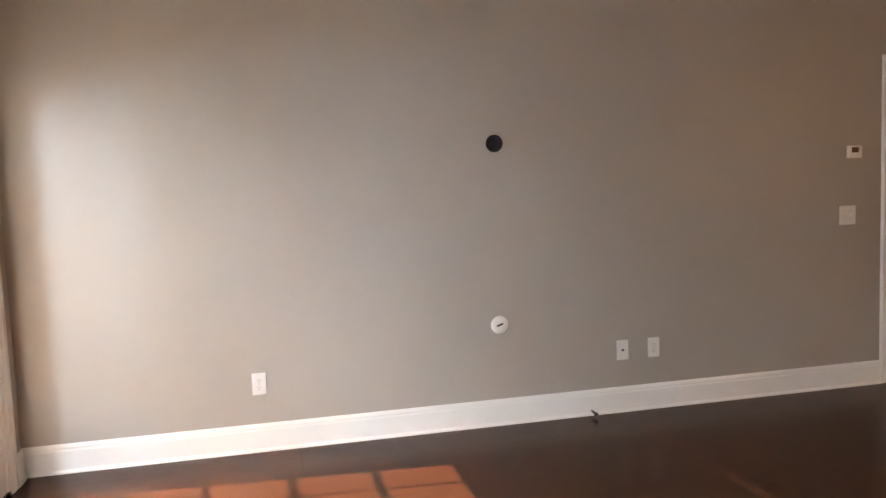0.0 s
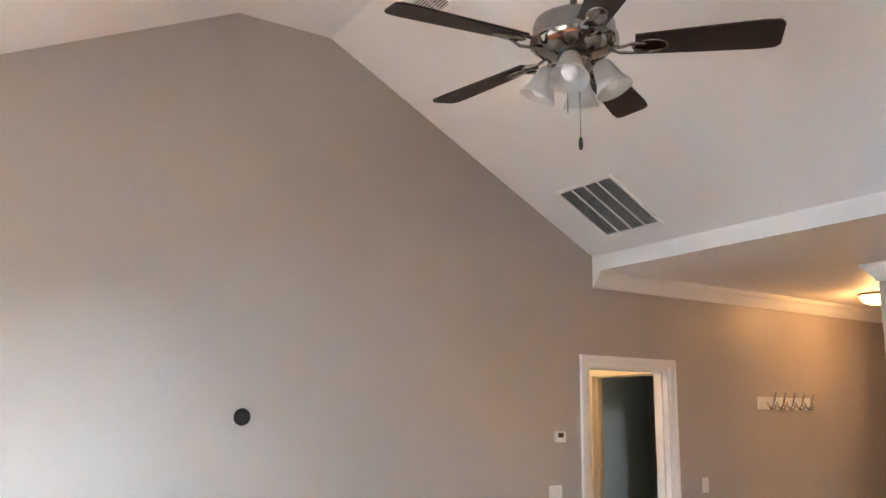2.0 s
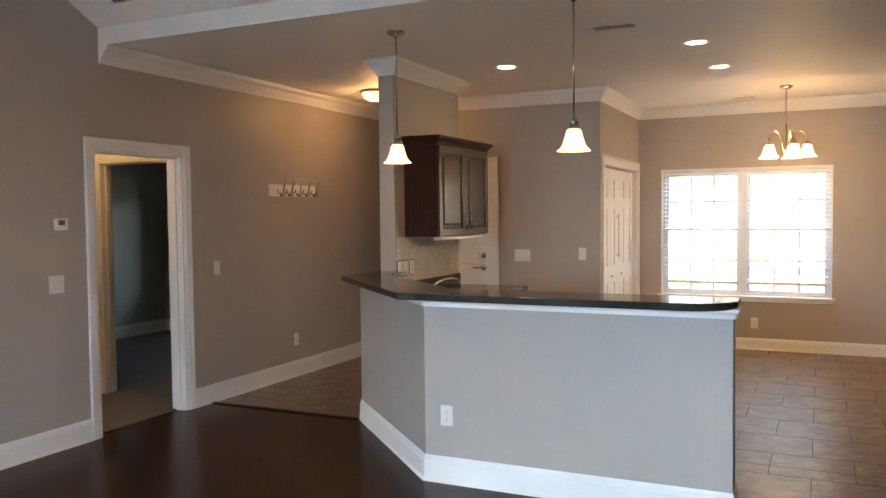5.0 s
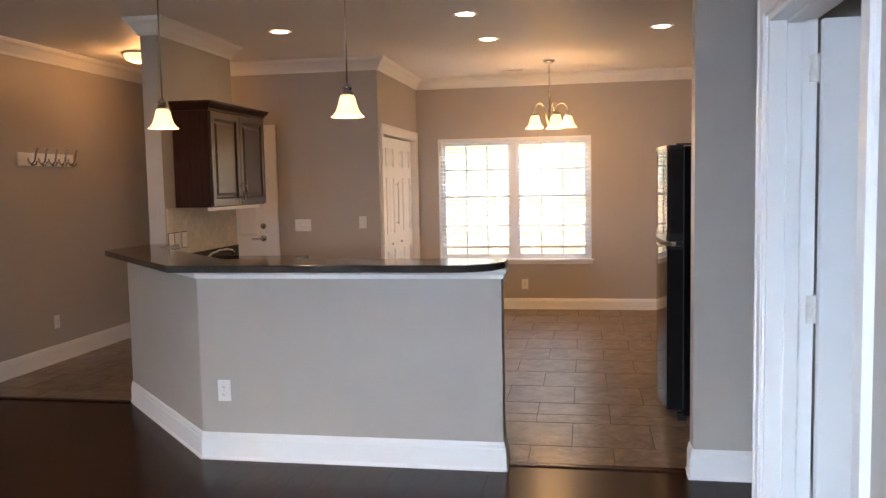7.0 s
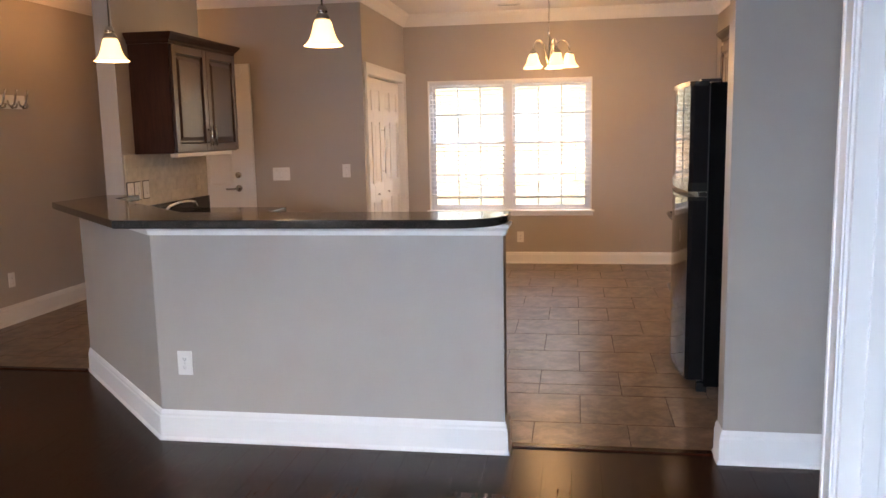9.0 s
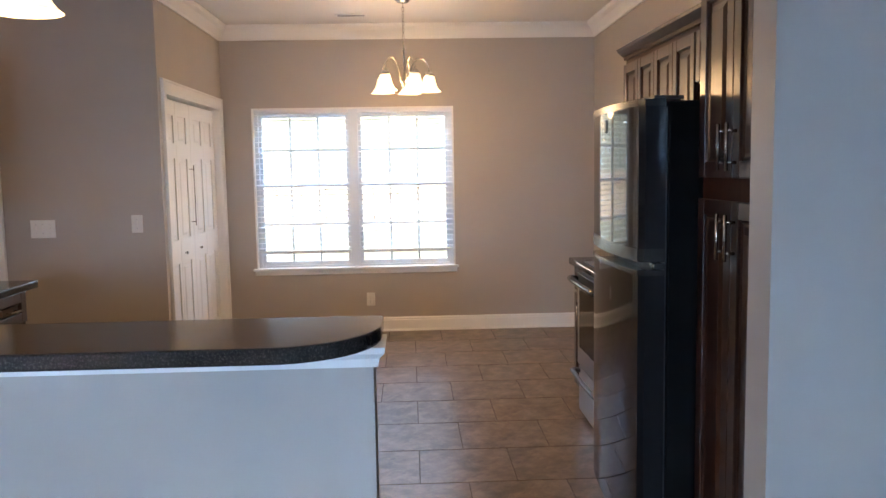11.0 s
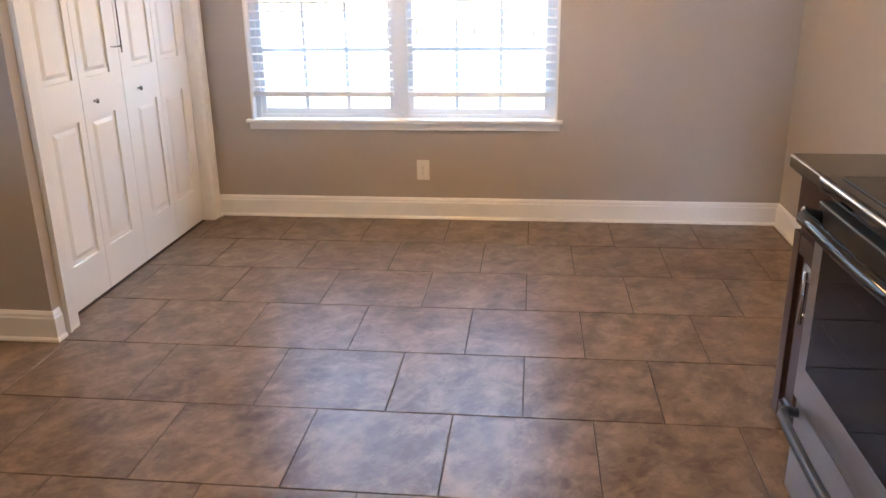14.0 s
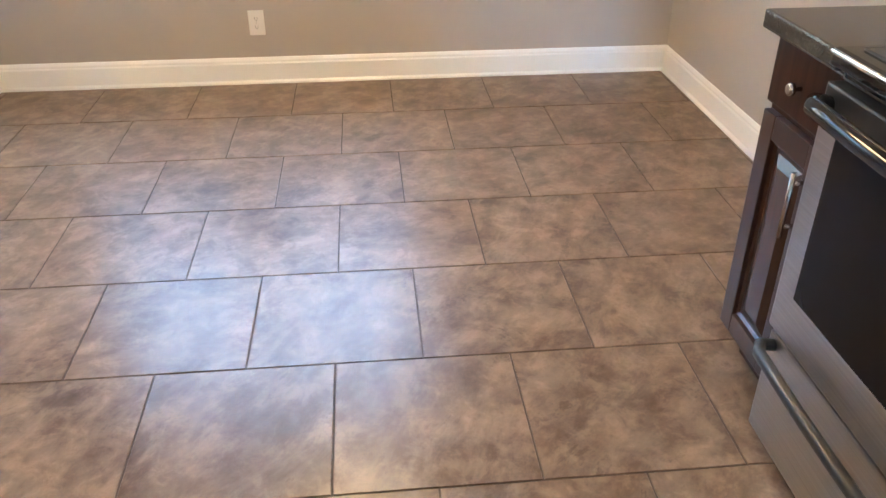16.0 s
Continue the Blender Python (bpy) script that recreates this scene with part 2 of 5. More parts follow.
M_SHADE = glowing("lit_opal_glass_shade", (1.0, 0.68, 0.30), 0.36)
M_CANLENS = glowing("lit_recessed_lens", (1.0, 0.80, 0.55), 7.0)


def outdoors(name, stops, scale, rough=0.9):
    m, nt, b = material(name)
    nt.links.new(ramp(nt, noise_tex(nt, coords(nt), scale, 6, 0.7), stops), b.inputs["Base Color"])
    b.inputs["Roughness"].default_value = rough
    return m


M_GRASS = outdoors("dry_lawn", [(0.3, (0.085, 0.095, 0.06)), (0.5, (0.14, 0.145, 0.10)), (0.7, (0.20, 0.195, 0.15))], 1.5)
M_LEAF = outdoors("green_foliage", [(0.3, (0.03, 0.06, 0.02)), (0.7, (0.08, 0.13, 0.04))], 3.0)
M_BARK = outdoors("grey_brown_bark", [(0.3, (0.06, 0.045, 0.03)), (0.7, (0.14, 0.11, 0.08))], 9.0)
M_FENCE = outdoors("weathered_fence_wood", [(0.3, (0.20, 0.16, 0.12)), (0.7, (0.34, 0.28, 0.22))], 6.0)
# grey concrete for the unseen slab, darkened so less sun bounces indoors
M_PAVE = outdoors("low_bounce_concrete", [(0.3, (0.10, 0.10, 0.10)), (0.7, (0.17, 0.17, 0.165))], 5.0)


# ---------------- mesh helpers ----------------
def box(bm, x0, x1, y0, y1, z0, z1, bev=0.0):
    """Adds a box, optionally with bevelled edges."""
    vs = [bm.verts.new((x, y, z)) for x in (x0, x1) for y in (y0, y1) for z in (z0, z1)]
    idx = ((0, 1, 3, 2), (4, 6, 7, 5), (0, 4, 5, 1), (2, 3, 7, 6), (0, 2, 6, 4), (1, 5, 7, 3))
    fs = [bm.faces.new([vs[i] for i in q]) for q in idx]
    if bev:
        es = list({e for f in fs for e in f.edges})
        bmesh.ops.bevel(bm, geom=es, offset=bev, segments=2, affect="EDGES", profile=0.6)
    return vs


def prism(bm, pts, z0, z1, axis="z"):
    """Extrudes a polygon of (a, b) pairs along an axis."""
    def at(a, b, c):
        return {"z": (a, b, c), "y": (a, c, b), "x": (c, a, b)}[axis]
    lo = [bm.verts.new(at(a, b, z0)) for a, b in pts]
    hi = [bm.verts.new(at(a, b, z1)) for a, b in pts]
    fs = [bm.faces.new(lo), bm.faces.new(hi)]
    n = len(pts)
    fs += [bm.faces.new((lo[i], lo[(i + 1) % n], hi[(i + 1) % n], hi[i])) for i in range(n)]
    bmesh.ops.recalc_face_normals(bm, faces=fs)
    return fs


def lathe(bm, profile, seg=24, cx=0, cy=0, cz=0, m=None, wave=0.0):
    """Turns a profile of (radius, height) round the z axis."""
    rings = []
    for r, z in profile:
        ring = []
        for i in range(seg):
            a = 2 * math.pi * i / seg
            rr = r * (1 + wave * math.cos(a * 5))
            p = Vector((rr * math.cos(a), rr * math.sin(a), z))
            p = m @ p if m else p
            ring.append(bm.verts.new(p + Vector((cx, cy, cz))))
        rings.append(ring)
    fs = []
    for a, b in zip(rings, rings[1:]):
        for i in range(seg):
            f = bm.faces.new((a[i], a[(i + 1) % seg], b[(i + 1) % seg], b[i]))
            f.smooth = True
            fs.append(f)
    for ring in (rings[0], rings[-1]):
        fs.append(bm.faces.new(ring))
    bmesh.ops.recalc_face_normals(bm, faces=fs)


def tube(bm, pts, r, seg=10):
    """A round bar along a line of points."""
    pts = [Vector(p) for p in pts]
    rings = []
    for i, p in enumerate(pts):
        d = (pts[min(i + 1, len(pts) - 1)] - pts[max(i - 1, 0)]).normalized()
        u = d.orthogonal().normalized()
        if rings:
            u = (last - last.dot(d) * d).normalized()
        last = u
        w = d.cross(u)
        rings.append([bm.verts.new(p + r * (math.cos(2 * math.pi * k / seg) * u + math.sin(2 * math.pi * k / seg) * w)) for k in range(seg)])
    fs = []
    for a, b in zip(rings, rings[1:]):
        for k in range(seg):
            f = bm.faces.new((a[k], a[(k + 1) % seg], b[(k + 1) % seg], b[k]))
            f.smooth = True
            fs.append(f)
    fs += [bm.faces.new(rings[0]), bm.faces.new(rings[-1])]
    bmesh.ops.recalc_face_normals(bm, faces=fs)


def moulding(bm, path, profile, side=1, closed=False):
    """Sweeps a profile of (out, z) along a level line of (x, y), mitred at the corners."""
    pts = [Vector((x, y)) for x, y in path]
    n = len(pts)
    rings = []
    for i, p in enumerate(pts):
        a = (p - pts[i - 1]).normalized() if (i > 0 or closed) else None
        b = (pts[(i + 1) % n] - p).normalized() if (i < n - 1 or closed) else None
        na = Vector((-a.y, a.x)) * side if a else None
        nb = Vector((-b.y, b.x)) * side if b else None
        if na and nb:
            nn = (na + nb).normalized()
            nn = nn / max(0.3, nn.dot(na))
        else:
            nn = na or nb
        rings.append([bm.verts.new((p.x + nn.x * o, p.y + nn.y * o, z)) for o, z in profile])
    fs = []
    k = len(profile)
    for i in range(n if closed else n - 1):
        r0, r1 = rings[i], rings[(i + 1) % n]
        for j in range(k):
            fs.append(bm.faces.new((r0[j], r0[(j + 1) % k], r1[(j + 1) % k], r1[j])))
    if not closed:
        fs += [bm.faces.new(rings[0]), bm.faces.new(rings[-1])]
    bmesh.ops.recalc_face_normals(bm, faces=fs)


def finish(name, bm, mat):
    me = bpy.data.meshes.new(name)
    bm.to_mesh(me)
    bm.free()
    me.materials.append(mat)
    return new(name, me)


def part(name, bm, mat, parent, label=""):
    ob = finish(name, bm, mat)
    ob.parent = parent
    if label:
        tagged(ob, label)
    return ob


def solid(name, boxes, mat, label="", category="", bev=0.0):
    """A piece of the setting made of boxes."""
    bm = bmesh.new()
    for b in boxes:
        box(bm, *b, bev=bev)
    return tagged(finish(name, bm, mat), label, category, kind="structure")


def base(name, label, category, group=""):
    """The empty that carries a thing's parts."""
    ob = new(name)
    ob.empty_display_size = 0.1
    return tagged(ob, label, category, group)


def block(bev, *boxes):
    bm = bmesh.new()
    for b in boxes:
        box(bm, *b, bev=bev)
    return bm


# ---------------- plan ----------------
XW, XB, XE = -0.327, 5.0, 10.46       # back wall, bar line, window wall
YN, YS, YK, YC = 5.055, -0.19, -0.95, 2.405   # long wall, side wall, kitchen wall, closet wall
ZC, ZE, ZR = 2.765, 2.887, 4.11       # kitchen ceiling, eaves, ridge
XH, XR0, XR1 = 4.976, 2.066, 2.695    # header face, ridge flat
XD = 8.62                             # entry wall
T = 0.14
BASE = [(0, 0), (0.024, 0), (0.024, 0.010), (0.016, 0.022), (0.015, 0.118), (0.011, 0.127), (0.011, 0.138), (0.004, 0.155), (0, 0.155)]
LOWBASE = [(o, z * 0.84) for o, z in BASE]
CROWN = [(0, -0.125), (0.012, -0.125), (0.018, -0.105), (0.055, -0.05), (0.080, -0.03), (0.088, -0.012), (0.088, 0), (0, 0)]

# ---------------- walls, ceilings ----------------
def gable_wall(name, y0, y1, boxes, label):
    bm = bmesh.new()
    for b in boxes:
        box(bm, *b)
    prism(bm, [(XW - T, 2.80), (XH, 2.80), (XH, ZE), (XR1, ZR), (XR0, ZR), (XW, 2.955), (XW - T, 2.89)], y0, y1, "y")
    return tagged(finish(name, bm, M_WALL), label, "wall", kind="structure")


DN0, DN1, DNZ = 4.90, 5.773, 2.045     # bedroom doorway
gable_wall("wall_north", YN, YN + T, [
    (XW - T, DN0, YN, YN + T, 0, 2.80), (DN0, DN1, YN, YN + T, DNZ, 2.80), (DN1, 9.54, YN, YN + T, 0, 2.765)], "greige painted gable wall with bedroom doorway")
DS0, DS1, AX = 2.72, 3.66, 3.79                   # side doorway
gable_wall("wall_south", YS - T, YS, [
    (XW - T, DS0, YS - T, YS, 0, 2.80), (DS0, DS1, YS - T, YS, 2.045, 2.80), (DS1, AX, YS - T, YS, 0, 2.80), (AX, XB, YS - T, YS, 2.62, 2.80)], "greige painted wall with a side doorway")
PD0, PD1, PDZ = 2.90, 4.82, 2.05        # patio doors
QY0, QY1, QZ0, QZ1 = 0.75, 2.25, 0.60, 2.05     # side window
solid("wall_west", [(XW - T, XW, YS, QY0, 0, 2.95), (XW - T, XW, QY1, PD0, 0, 2.95), (XW - T, XW, QY0, QY1, 0, QZ0), (XW - T, XW, QY0, QY1, QZ1, 2.95), (XW - T, XW, PD1, YN, 0, 2.95), (XW - T, XW, PD0, PD1, PDZ, 2.95)], M_WALL, "greige painted wall with patio doors and a window", "wall")
solid("wall_stub", [(XB, XB + 0.13, -1.8, -0.13, 0, ZC)], M_WALL, "greige painted wall end beside the tall cabinets", "wall")
solid("wall_kitchen", [(XB + 0.13, XE + T, YK - T, YK, 0, ZC)], M_WALL, "greige painted kitchen wall", "wall")
WY0, WY1, WZ0, WZ1 = 0.335, 2.145, 0.60, 2.045
solid("wall_east", [(XE, XE + T, YK, WY0, 0, ZC), (XE, XE + T, WY1, 3.2, 0, ZC), (XE, XE + T, WY0, WY1, 0, WZ0), (XE, XE + T, WY0, WY1, WZ1, ZC)], M_WALL, "greige painted wall with a twin window", "wall")
C0, C1 = 8.765, 10.35
solid("wall_closet", [(XD + T, C0, YC, YC + 0.11, 0, ZC), (C1, XE, YC, YC + 0.11, 0, ZC), (C0, C1, YC, YC + 0.11, 2.05, ZC)], M_WALL, "greige painted wall round the closet doors", "wall")
solid("wall_closet_back", [(XD + T, XE, 3.1, 3.2, 0, ZC)], M_WALL, "plain closet back wall", "wall")
E0, E1 = 3.555, 4.465
solid("wall_entry", [(XD, XD + T, YC, E0, 0, ZC), (XD, XD + T, E1, 4.64, 0, ZC), (XD, XD + T, E0, E1, 2.05, ZC)], M_WALL, "greige painted wall with the entry door", "wall")
solid("wall_hall_end", [(XD + T, 9.40, 4.50, 4.64, 0, ZC), (9.40, 9.54, 4.50, YN, 0, ZC)], M_WALL, "greige painted wall at the hall end", "wall")
PX0, PX1, PY0, PY1 = 6.38, 7.62, 3.47, 3.60
solid("wall_partition", [(PX0, PX1, PY0, PY1, 0, ZC)], M_WALL, "greige painted partition between hall and kitchen", "wall")

HW = [(XB, 0.835), (XB, 2.534), (6.06, 3.60), (PX0, 3.60), (PX0, 3.47), (6.114, 3.47), (XB + 0.13, 2.48), (XB + 0.13, 0.835)]
bm = bmesh.new()
prism(bm, HW, 0, 1.075)
tagged(finish("wall_bar", bm, M_WALL), "greige painted half wall under the breakfast bar", "wall", kind="structure")

bm = bmesh.new()
prism(bm, [(XH, ZC), (XE + T, ZC), (XE + T, ZC + 0.2), (XH + 0.2, ZC + 0.2), (XH, ZE)], YK - T, YN + T, "y")
tagged(finish("ceiling_kitchen", bm, M_CEIL), "flat white painted ceiling", "ceiling", kind="structure")
bm = bmesh.new()
prism(bm, [(XH, ZE), (XR1, ZR), (XR0, ZR), (XW, 2.955), (XW, 3.1), (XR0, ZR + 0.15), (XR1, ZR + 0.15), (XH + 0.2, ZE + 0.1)], YS, YN, "y")
tagged(finish("ceiling_vault", bm, M_CEIL), "white vaulted ceiling with a flat ridge", "ceiling", kind="structure")

# rooms beyond the doorways
VX = 5.95
solid("floor_bedroom", [(VX + 0.06, 9.2, YN + T, 8.6, -0.06, 0.008)], M_CARPET, "grey beige bedroom carpet", "carpet")
solid("floor_vestibule", [(4.5, VX + 0.06, YN + T, 6.5, -0.08, 0.006), (DN0, DN1, YN + 0.09, YN + T, -0.08, 0.006)], M_CARPET, "grey beige carpet behind the bedroom doorway", "carpet")
# unseen opening added here to let some daylight into the bedroom
solid("wall_bedroom_1", [(9.2, 9.3, YN + T, 6.3, 0, 2.5), (9.2, 9.3, 7.5, 8.6, 0, 2.5), (9.2, 9.3, 6.3, 7.5, 0, 0.9), (9.2, 9.3, 6.3, 7.5, 2.0, 2.5)], M_BEDWALL, "bedroom wall painted darker for the dim room, unseen window opening added", "wall")
solid("wall_bedroom_2", [(VX, 9.3, 8.6, 8.7, 0, 2.5)], M_BEDWALL, "bedroom wall painted darker for the dim room", "wall")
VY0, VY1 = 5.36, 6.17
solid("wall_vestibule_1", [(VX, VX + 0.12, YN + T, VY0, 0, 2.5), (VX, VX + 0.12, VY1, 8.6, 0, 2.5), (VX, VX + 0.12, VY0, VY1, 2.045, 2.5)], M_WALL, "greige wall with the inner bedroom doorway", "wall")
solid("wall_vestibule_2", [(4.4, VX, 6.5, 6.6, 0, 2.5), (4.4, 4.5, YN + T, 6.5, 0, 2.5)], M_WALL, "greige vestibule walls", "wall")
solid("ceiling_bedroom", [(4.4, 9.3, YN + T, 8.7, 2.5, 2.6)], M_CEIL, "white bedroom ceiling", "ceiling")
solid("floor_side_room", [(1.8, AX - 0.09, -3.0, YS - T, -0.06, 0.004), (DS0, DS1, YS - T, YS - 0.06, -0.06, 0.004)], M_CARPET, "grey beige carpet in the side room", "carpet")
solid("wall_side_room", [(1.7, 1.8, -3.1, YS - T, 0, 2.5), (AX - 0.09, AX, -3.1, YS - T, 0, 2.62), (1.8, AX - 0.09, -3.1, -3.0, 0, 2.5)], M_WALL, "greige side room walls", "wall")
solid("wall_alcove", [(AX, XB, -1.8, -1.7, 0, 2.62)], M_WALL, "greige wall at the end of the side passage", "wall")
solid("ceiling_alcove", [(AX - 0.09, XB, -1.8, YS - T, 2.62, 2.70)], M_CEIL, "white ceiling of the side passage", "ceiling")
solid("ceiling_side_room", [(1.7, AX - 0.09, -3.1, YS - T, 2.5, 2.6)], M_CEIL, "white side room ceiling", "ceiling")

# ---------------- baseboards, crown, casings ----------------
def trim(name, path, profile, side, z=0.0, closed=False, mat=None, label="white painted baseboard"):
    bm = bmesh.new()
    moulding(bm, path, [(o, h + z) for o, h in profile], side, closed)
    return tagged(finish(name, bm, mat or M_TRIM), label, "trim", kind="structure")


trim("baseboard", [(XW, 4.91), (XW, YN), (4.825, YN)], BASE, -1)
trim("baseboard", [(5.848, YN), (9.40, YN), (9.40, 4.64), (XD, 4.64), (XD, 4.56)], BASE, -1)
trim("baseboard", [(PX0 - 0.02, 3.60), (6.06, 3.60), (XB, 2.534), (XB, 0.835), (XB + 0.13, 0.835)], BASE, -1)
trim("baseboard", [(XB + 0.13, -0.13), (XB, -0.13), (XB, -1.7)], BASE, -1)
trim("baseboard", [(2.63, YS), (XW, YS), (XW, 2.80)], BASE, -1)
trim("baseboard", [(XD, 3.46), (XD, YC), (8.665, YC)], LOWBASE, -1)
trim("baseboard", [(10.405, YC), (XE, YC), (XE, YK), (8.14, YK)], LOWBASE, -1)
trim("baseboard", [(PX1, 3.47), (PX1, 3.60), (PX0 + 0.02, 3.60)], BASE, -1)
trim("baseboard", [(9.2, 5.2), (9.2, 8.6), (6.08, 8.6)], BASE, 1, 0.008)
CROWN_LABEL = "white painted crown moulding"
trim("trim", [(XH, YN), (9.40, YN), (9.40, 4.64), (XD, 4.64), (XD, YC), (XE, YC), (XE, YK), (XB + 0.13, YK), (XB + 0.13, -0.13), (XB, -0.13)], CROWN, -1, ZC, label=CROWN_LABEL)
trim("trim", [(PX0, PY0), (PX1, PY0), (PX1, PY1), (PX0, PY1)], CROWN, -1, ZC, closed=True, label=CROWN_LABEL)
# ledge under the bar top
trim("trim", [(6.06, 3.60), (XB, 2.534), (XB, 0.835), (XB + 0.13, 0.835)], [(0, 1.025), (0.012, 1.025), (0.014, 1.045), (0.028, 1.06), (0.03, 1.075), (0, 1.075)], -1, label="white painted ledge under the bar top")


def casing(name, axis, at, out, a0, a1, top, w=0.075, label="white painted door casing"):
    """Flat moulded casing round an opening in a wall: legs and head, stepped in profile."""
    bm = bmesh.new()
    for d0, d1, q, p in ((0, w, 0.0, 0.012), (0.012, w - 0.0015, 0.006, 0.017), (w - 0.02, w - 0.003, 0.008, 0.022)):
        for lo, hi, z0, z1 in ((a0 - d1, a0 - d0, 0, top + d1), (a1 + d0, a1 + d1, 0, top + d1), (a0 - d0, a1 + d0, top + d0, top + d1)):
            f0, f1 = sorted((at + out * q, at + out * p))
            if axis == "x":
                box(bm, lo, hi, f0, f1, z0, z1, bev=0.002)
            else:
                box(bm, f0, f1, lo, hi, z0, z1, bev=0.002)
    return tagged(finish(name, bm, M_TRIM), label, "trim", kind="structure")


def jamb(name, axis, at0, at1, a0, a1, top, stop=None):
    """Lining boards of a doorway."""
    bm = bmesh.new()
    boards = [(a0, a0 + 0.018, 0, top), (a1 - 0.018, a1, 0, top), (a0 + 0.018, a1 - 0.018, top - 0.018, top)]
    if stop:
        s0, s1 = stop
        boards2 = [(a0 + 0.018, a0 + 0.030, 0, top - 0.018), (a1 - 0.030, a1 - 0.018, 0, top - 0.018), (a0 + 0.03, a1 - 0.03, top - 0.03, top - 0.018)]
    for lo, hi, z0, z1 in boards:
        box(bm, *((lo, hi, at0, at1) if axis == "x" else (at0, at1, lo, hi)), z0, z1)
    if stop:
        for lo, hi, z0, z1 in boards2:
            box(bm, *((lo, hi, s0, s1) if axis == "x" else (s0, s1, lo, hi)), z0, z1, bev=0.002)
    return tagged(finish(name, bm, M_TRIM), "white painted door jamb", "trim", kind="structure")


casing("trim", "x", YN, -1, DN0, DN1, DNZ)
jamb("trim", "x", YN - 0.004, YN + T + 0.004, DN0, DN1, DNZ, (YN + 0.05, YN + 0.095))
casing("trim", "x", YN + T, 1, DN0, DN1, DNZ)
casing("trim", "y", VX, -1, VY0, VY1, 2.045, 0.07)
jamb("trim", "y", VX - 0.004, VX + 0.124, VY0, VY1, 2.045, (VX + 0.05, VX + 0.09))
casing("trim", "x", YS, 1, DS0, DS1, 2.045, 0.085)
jamb("trim", "x", YS - T - 0.004, YS + 0.004, DS0, DS1, 2.045, (YS - 0.095, YS - 0.05))
casing("trim", "x", YC, -1, C0 + 0.012, C1 - 0.012, 2.04, 0.09)
jamb("trim", "x", YC - 0.004, YC + 0.11, C0, C1, 2.05)
casing("trim", "y", XD, -1, E0, E1, 2.05, 0.09)
jamb("trim", "y", XD - 0.004, XD + T, E0, E1, 2.05)
casing("trim", "y", XW, 1, PD0, PD1, PDZ, 0.085)
jamb("trim", "y", XW - T - 0.004, XW + 0.004, PD0, PD1, PDZ)


# ---------------- doors ----------------
def slab_door(name, w, h, th, panels, mat, label, category="door"):
    """A panelled door leaf: hinge edge at the origin, leaf along +x, faces at y = 0 and -th. Panels are (x0, x1, z0, z1)."""
    ob = base(name, label, category)
    ob["kind"] = "structure"
    bm = bmesh.new()
    xs = sorted({0, w, *[p[0] for p in panels], *[p[1] for p in panels]})
    zs = sorted({0, h, *[p[2] for p in panels], *[p[3] for p in panels]})
    for x0, x1 in zip(xs, xs[1:]):
        for z0, z1 in zip(zs, zs[1:]):
            cx, cz = (x0 + x1) / 2, (z0 + z1) / 2
            inside = any(p[0] < cx < p[1] and p[2] < cz < p[3] for p in panels)
            y0, y1 = (-th + 0.010, -0.010) if inside else (-th, 0)
            box(bm, x0, x1, y0, y1, z0, z1)
    part("leaf", bm, mat, ob)
    for p in panels:
        bm = bmesh.new()
        x0, x1, z0, z1 = p
        for s in (0, 1):
            face = -0.010 if s == 0 else -th + 0.010
            d = 1 if s == 0 else -1
            ring = [(0.0, 0.0), (0.022, 0.0), (0.040, 0.008)]
            loops = []
            for inset, lift in ring:
                loops.append([bm.verts.new((x, face + d * lift, z)) for x, z in ((x0 + inset, z0 + inset), (x1 - inset, z0 + inset), (x1 - inset, z1 - inset), (x0 + inset, z1 - inset))])
            fs = []
            for a, b in zip(loops[1:], loops[2:]):
                fs += [bm.faces.new((a[i], a[(i + 1) % 4], b[(i + 1) % 4], b[i])) for i in range(4)]
            fs.append(bm.faces.new(loops[-1]))
            for v in loops[0]:
                bm.verts.remove(v)
        bmesh.ops.recalc_face_normals(bm, faces=bm.faces[:])
        part("panel", bm, mat, ob)
    return ob


def six_panels(w, h, st=0.11, top=0.12):
    half = (w - 3 * st) / 2
    cols = ((st, st + half), (2 * st + half, 2 * st + 2 * half))
    rows = ((0.22, 0.82), (0.98, 1.62), (1.73, h - top))
    return [(a, b, c, d) for a, b in cols for c, d in rows]


def round_knob(parent, x, y, z, out, mat, r=0.028):
    bm = bmesh.new()
    m = Matrix.Rotation(radians(90 if out < 0 else -90), 3, "X")
    lathe(bm, [(0.03, 0), (0.03, 0.006), (0.012, 0.010), (0.011, 0.035), (r * 0.8, 0.042), (r, 0.055), (r * 0.85, 0.068), (0.004, 0.073)], 20, x, y, z, m)
    return part("knob", bm, mat, parent, "satin metal knob")


# strike plate on the inner bedroom doorway
sp0 = tagged(finish("strike_plate", block(0.001, (VX + 0.02, VX + 0.045, VY1 - 0.021, VY1 - 0.018, 0.88, 0.95)), M_HINGE), "satin steel strike plate on the jamb", "strike plate")

# side room door, folded back into the side room
sd = slab_door("door_2", 0.93, 2.0, 0.035, six_panels(0.93, 2.0), M_DOOR, "white panelled side room door standing open")
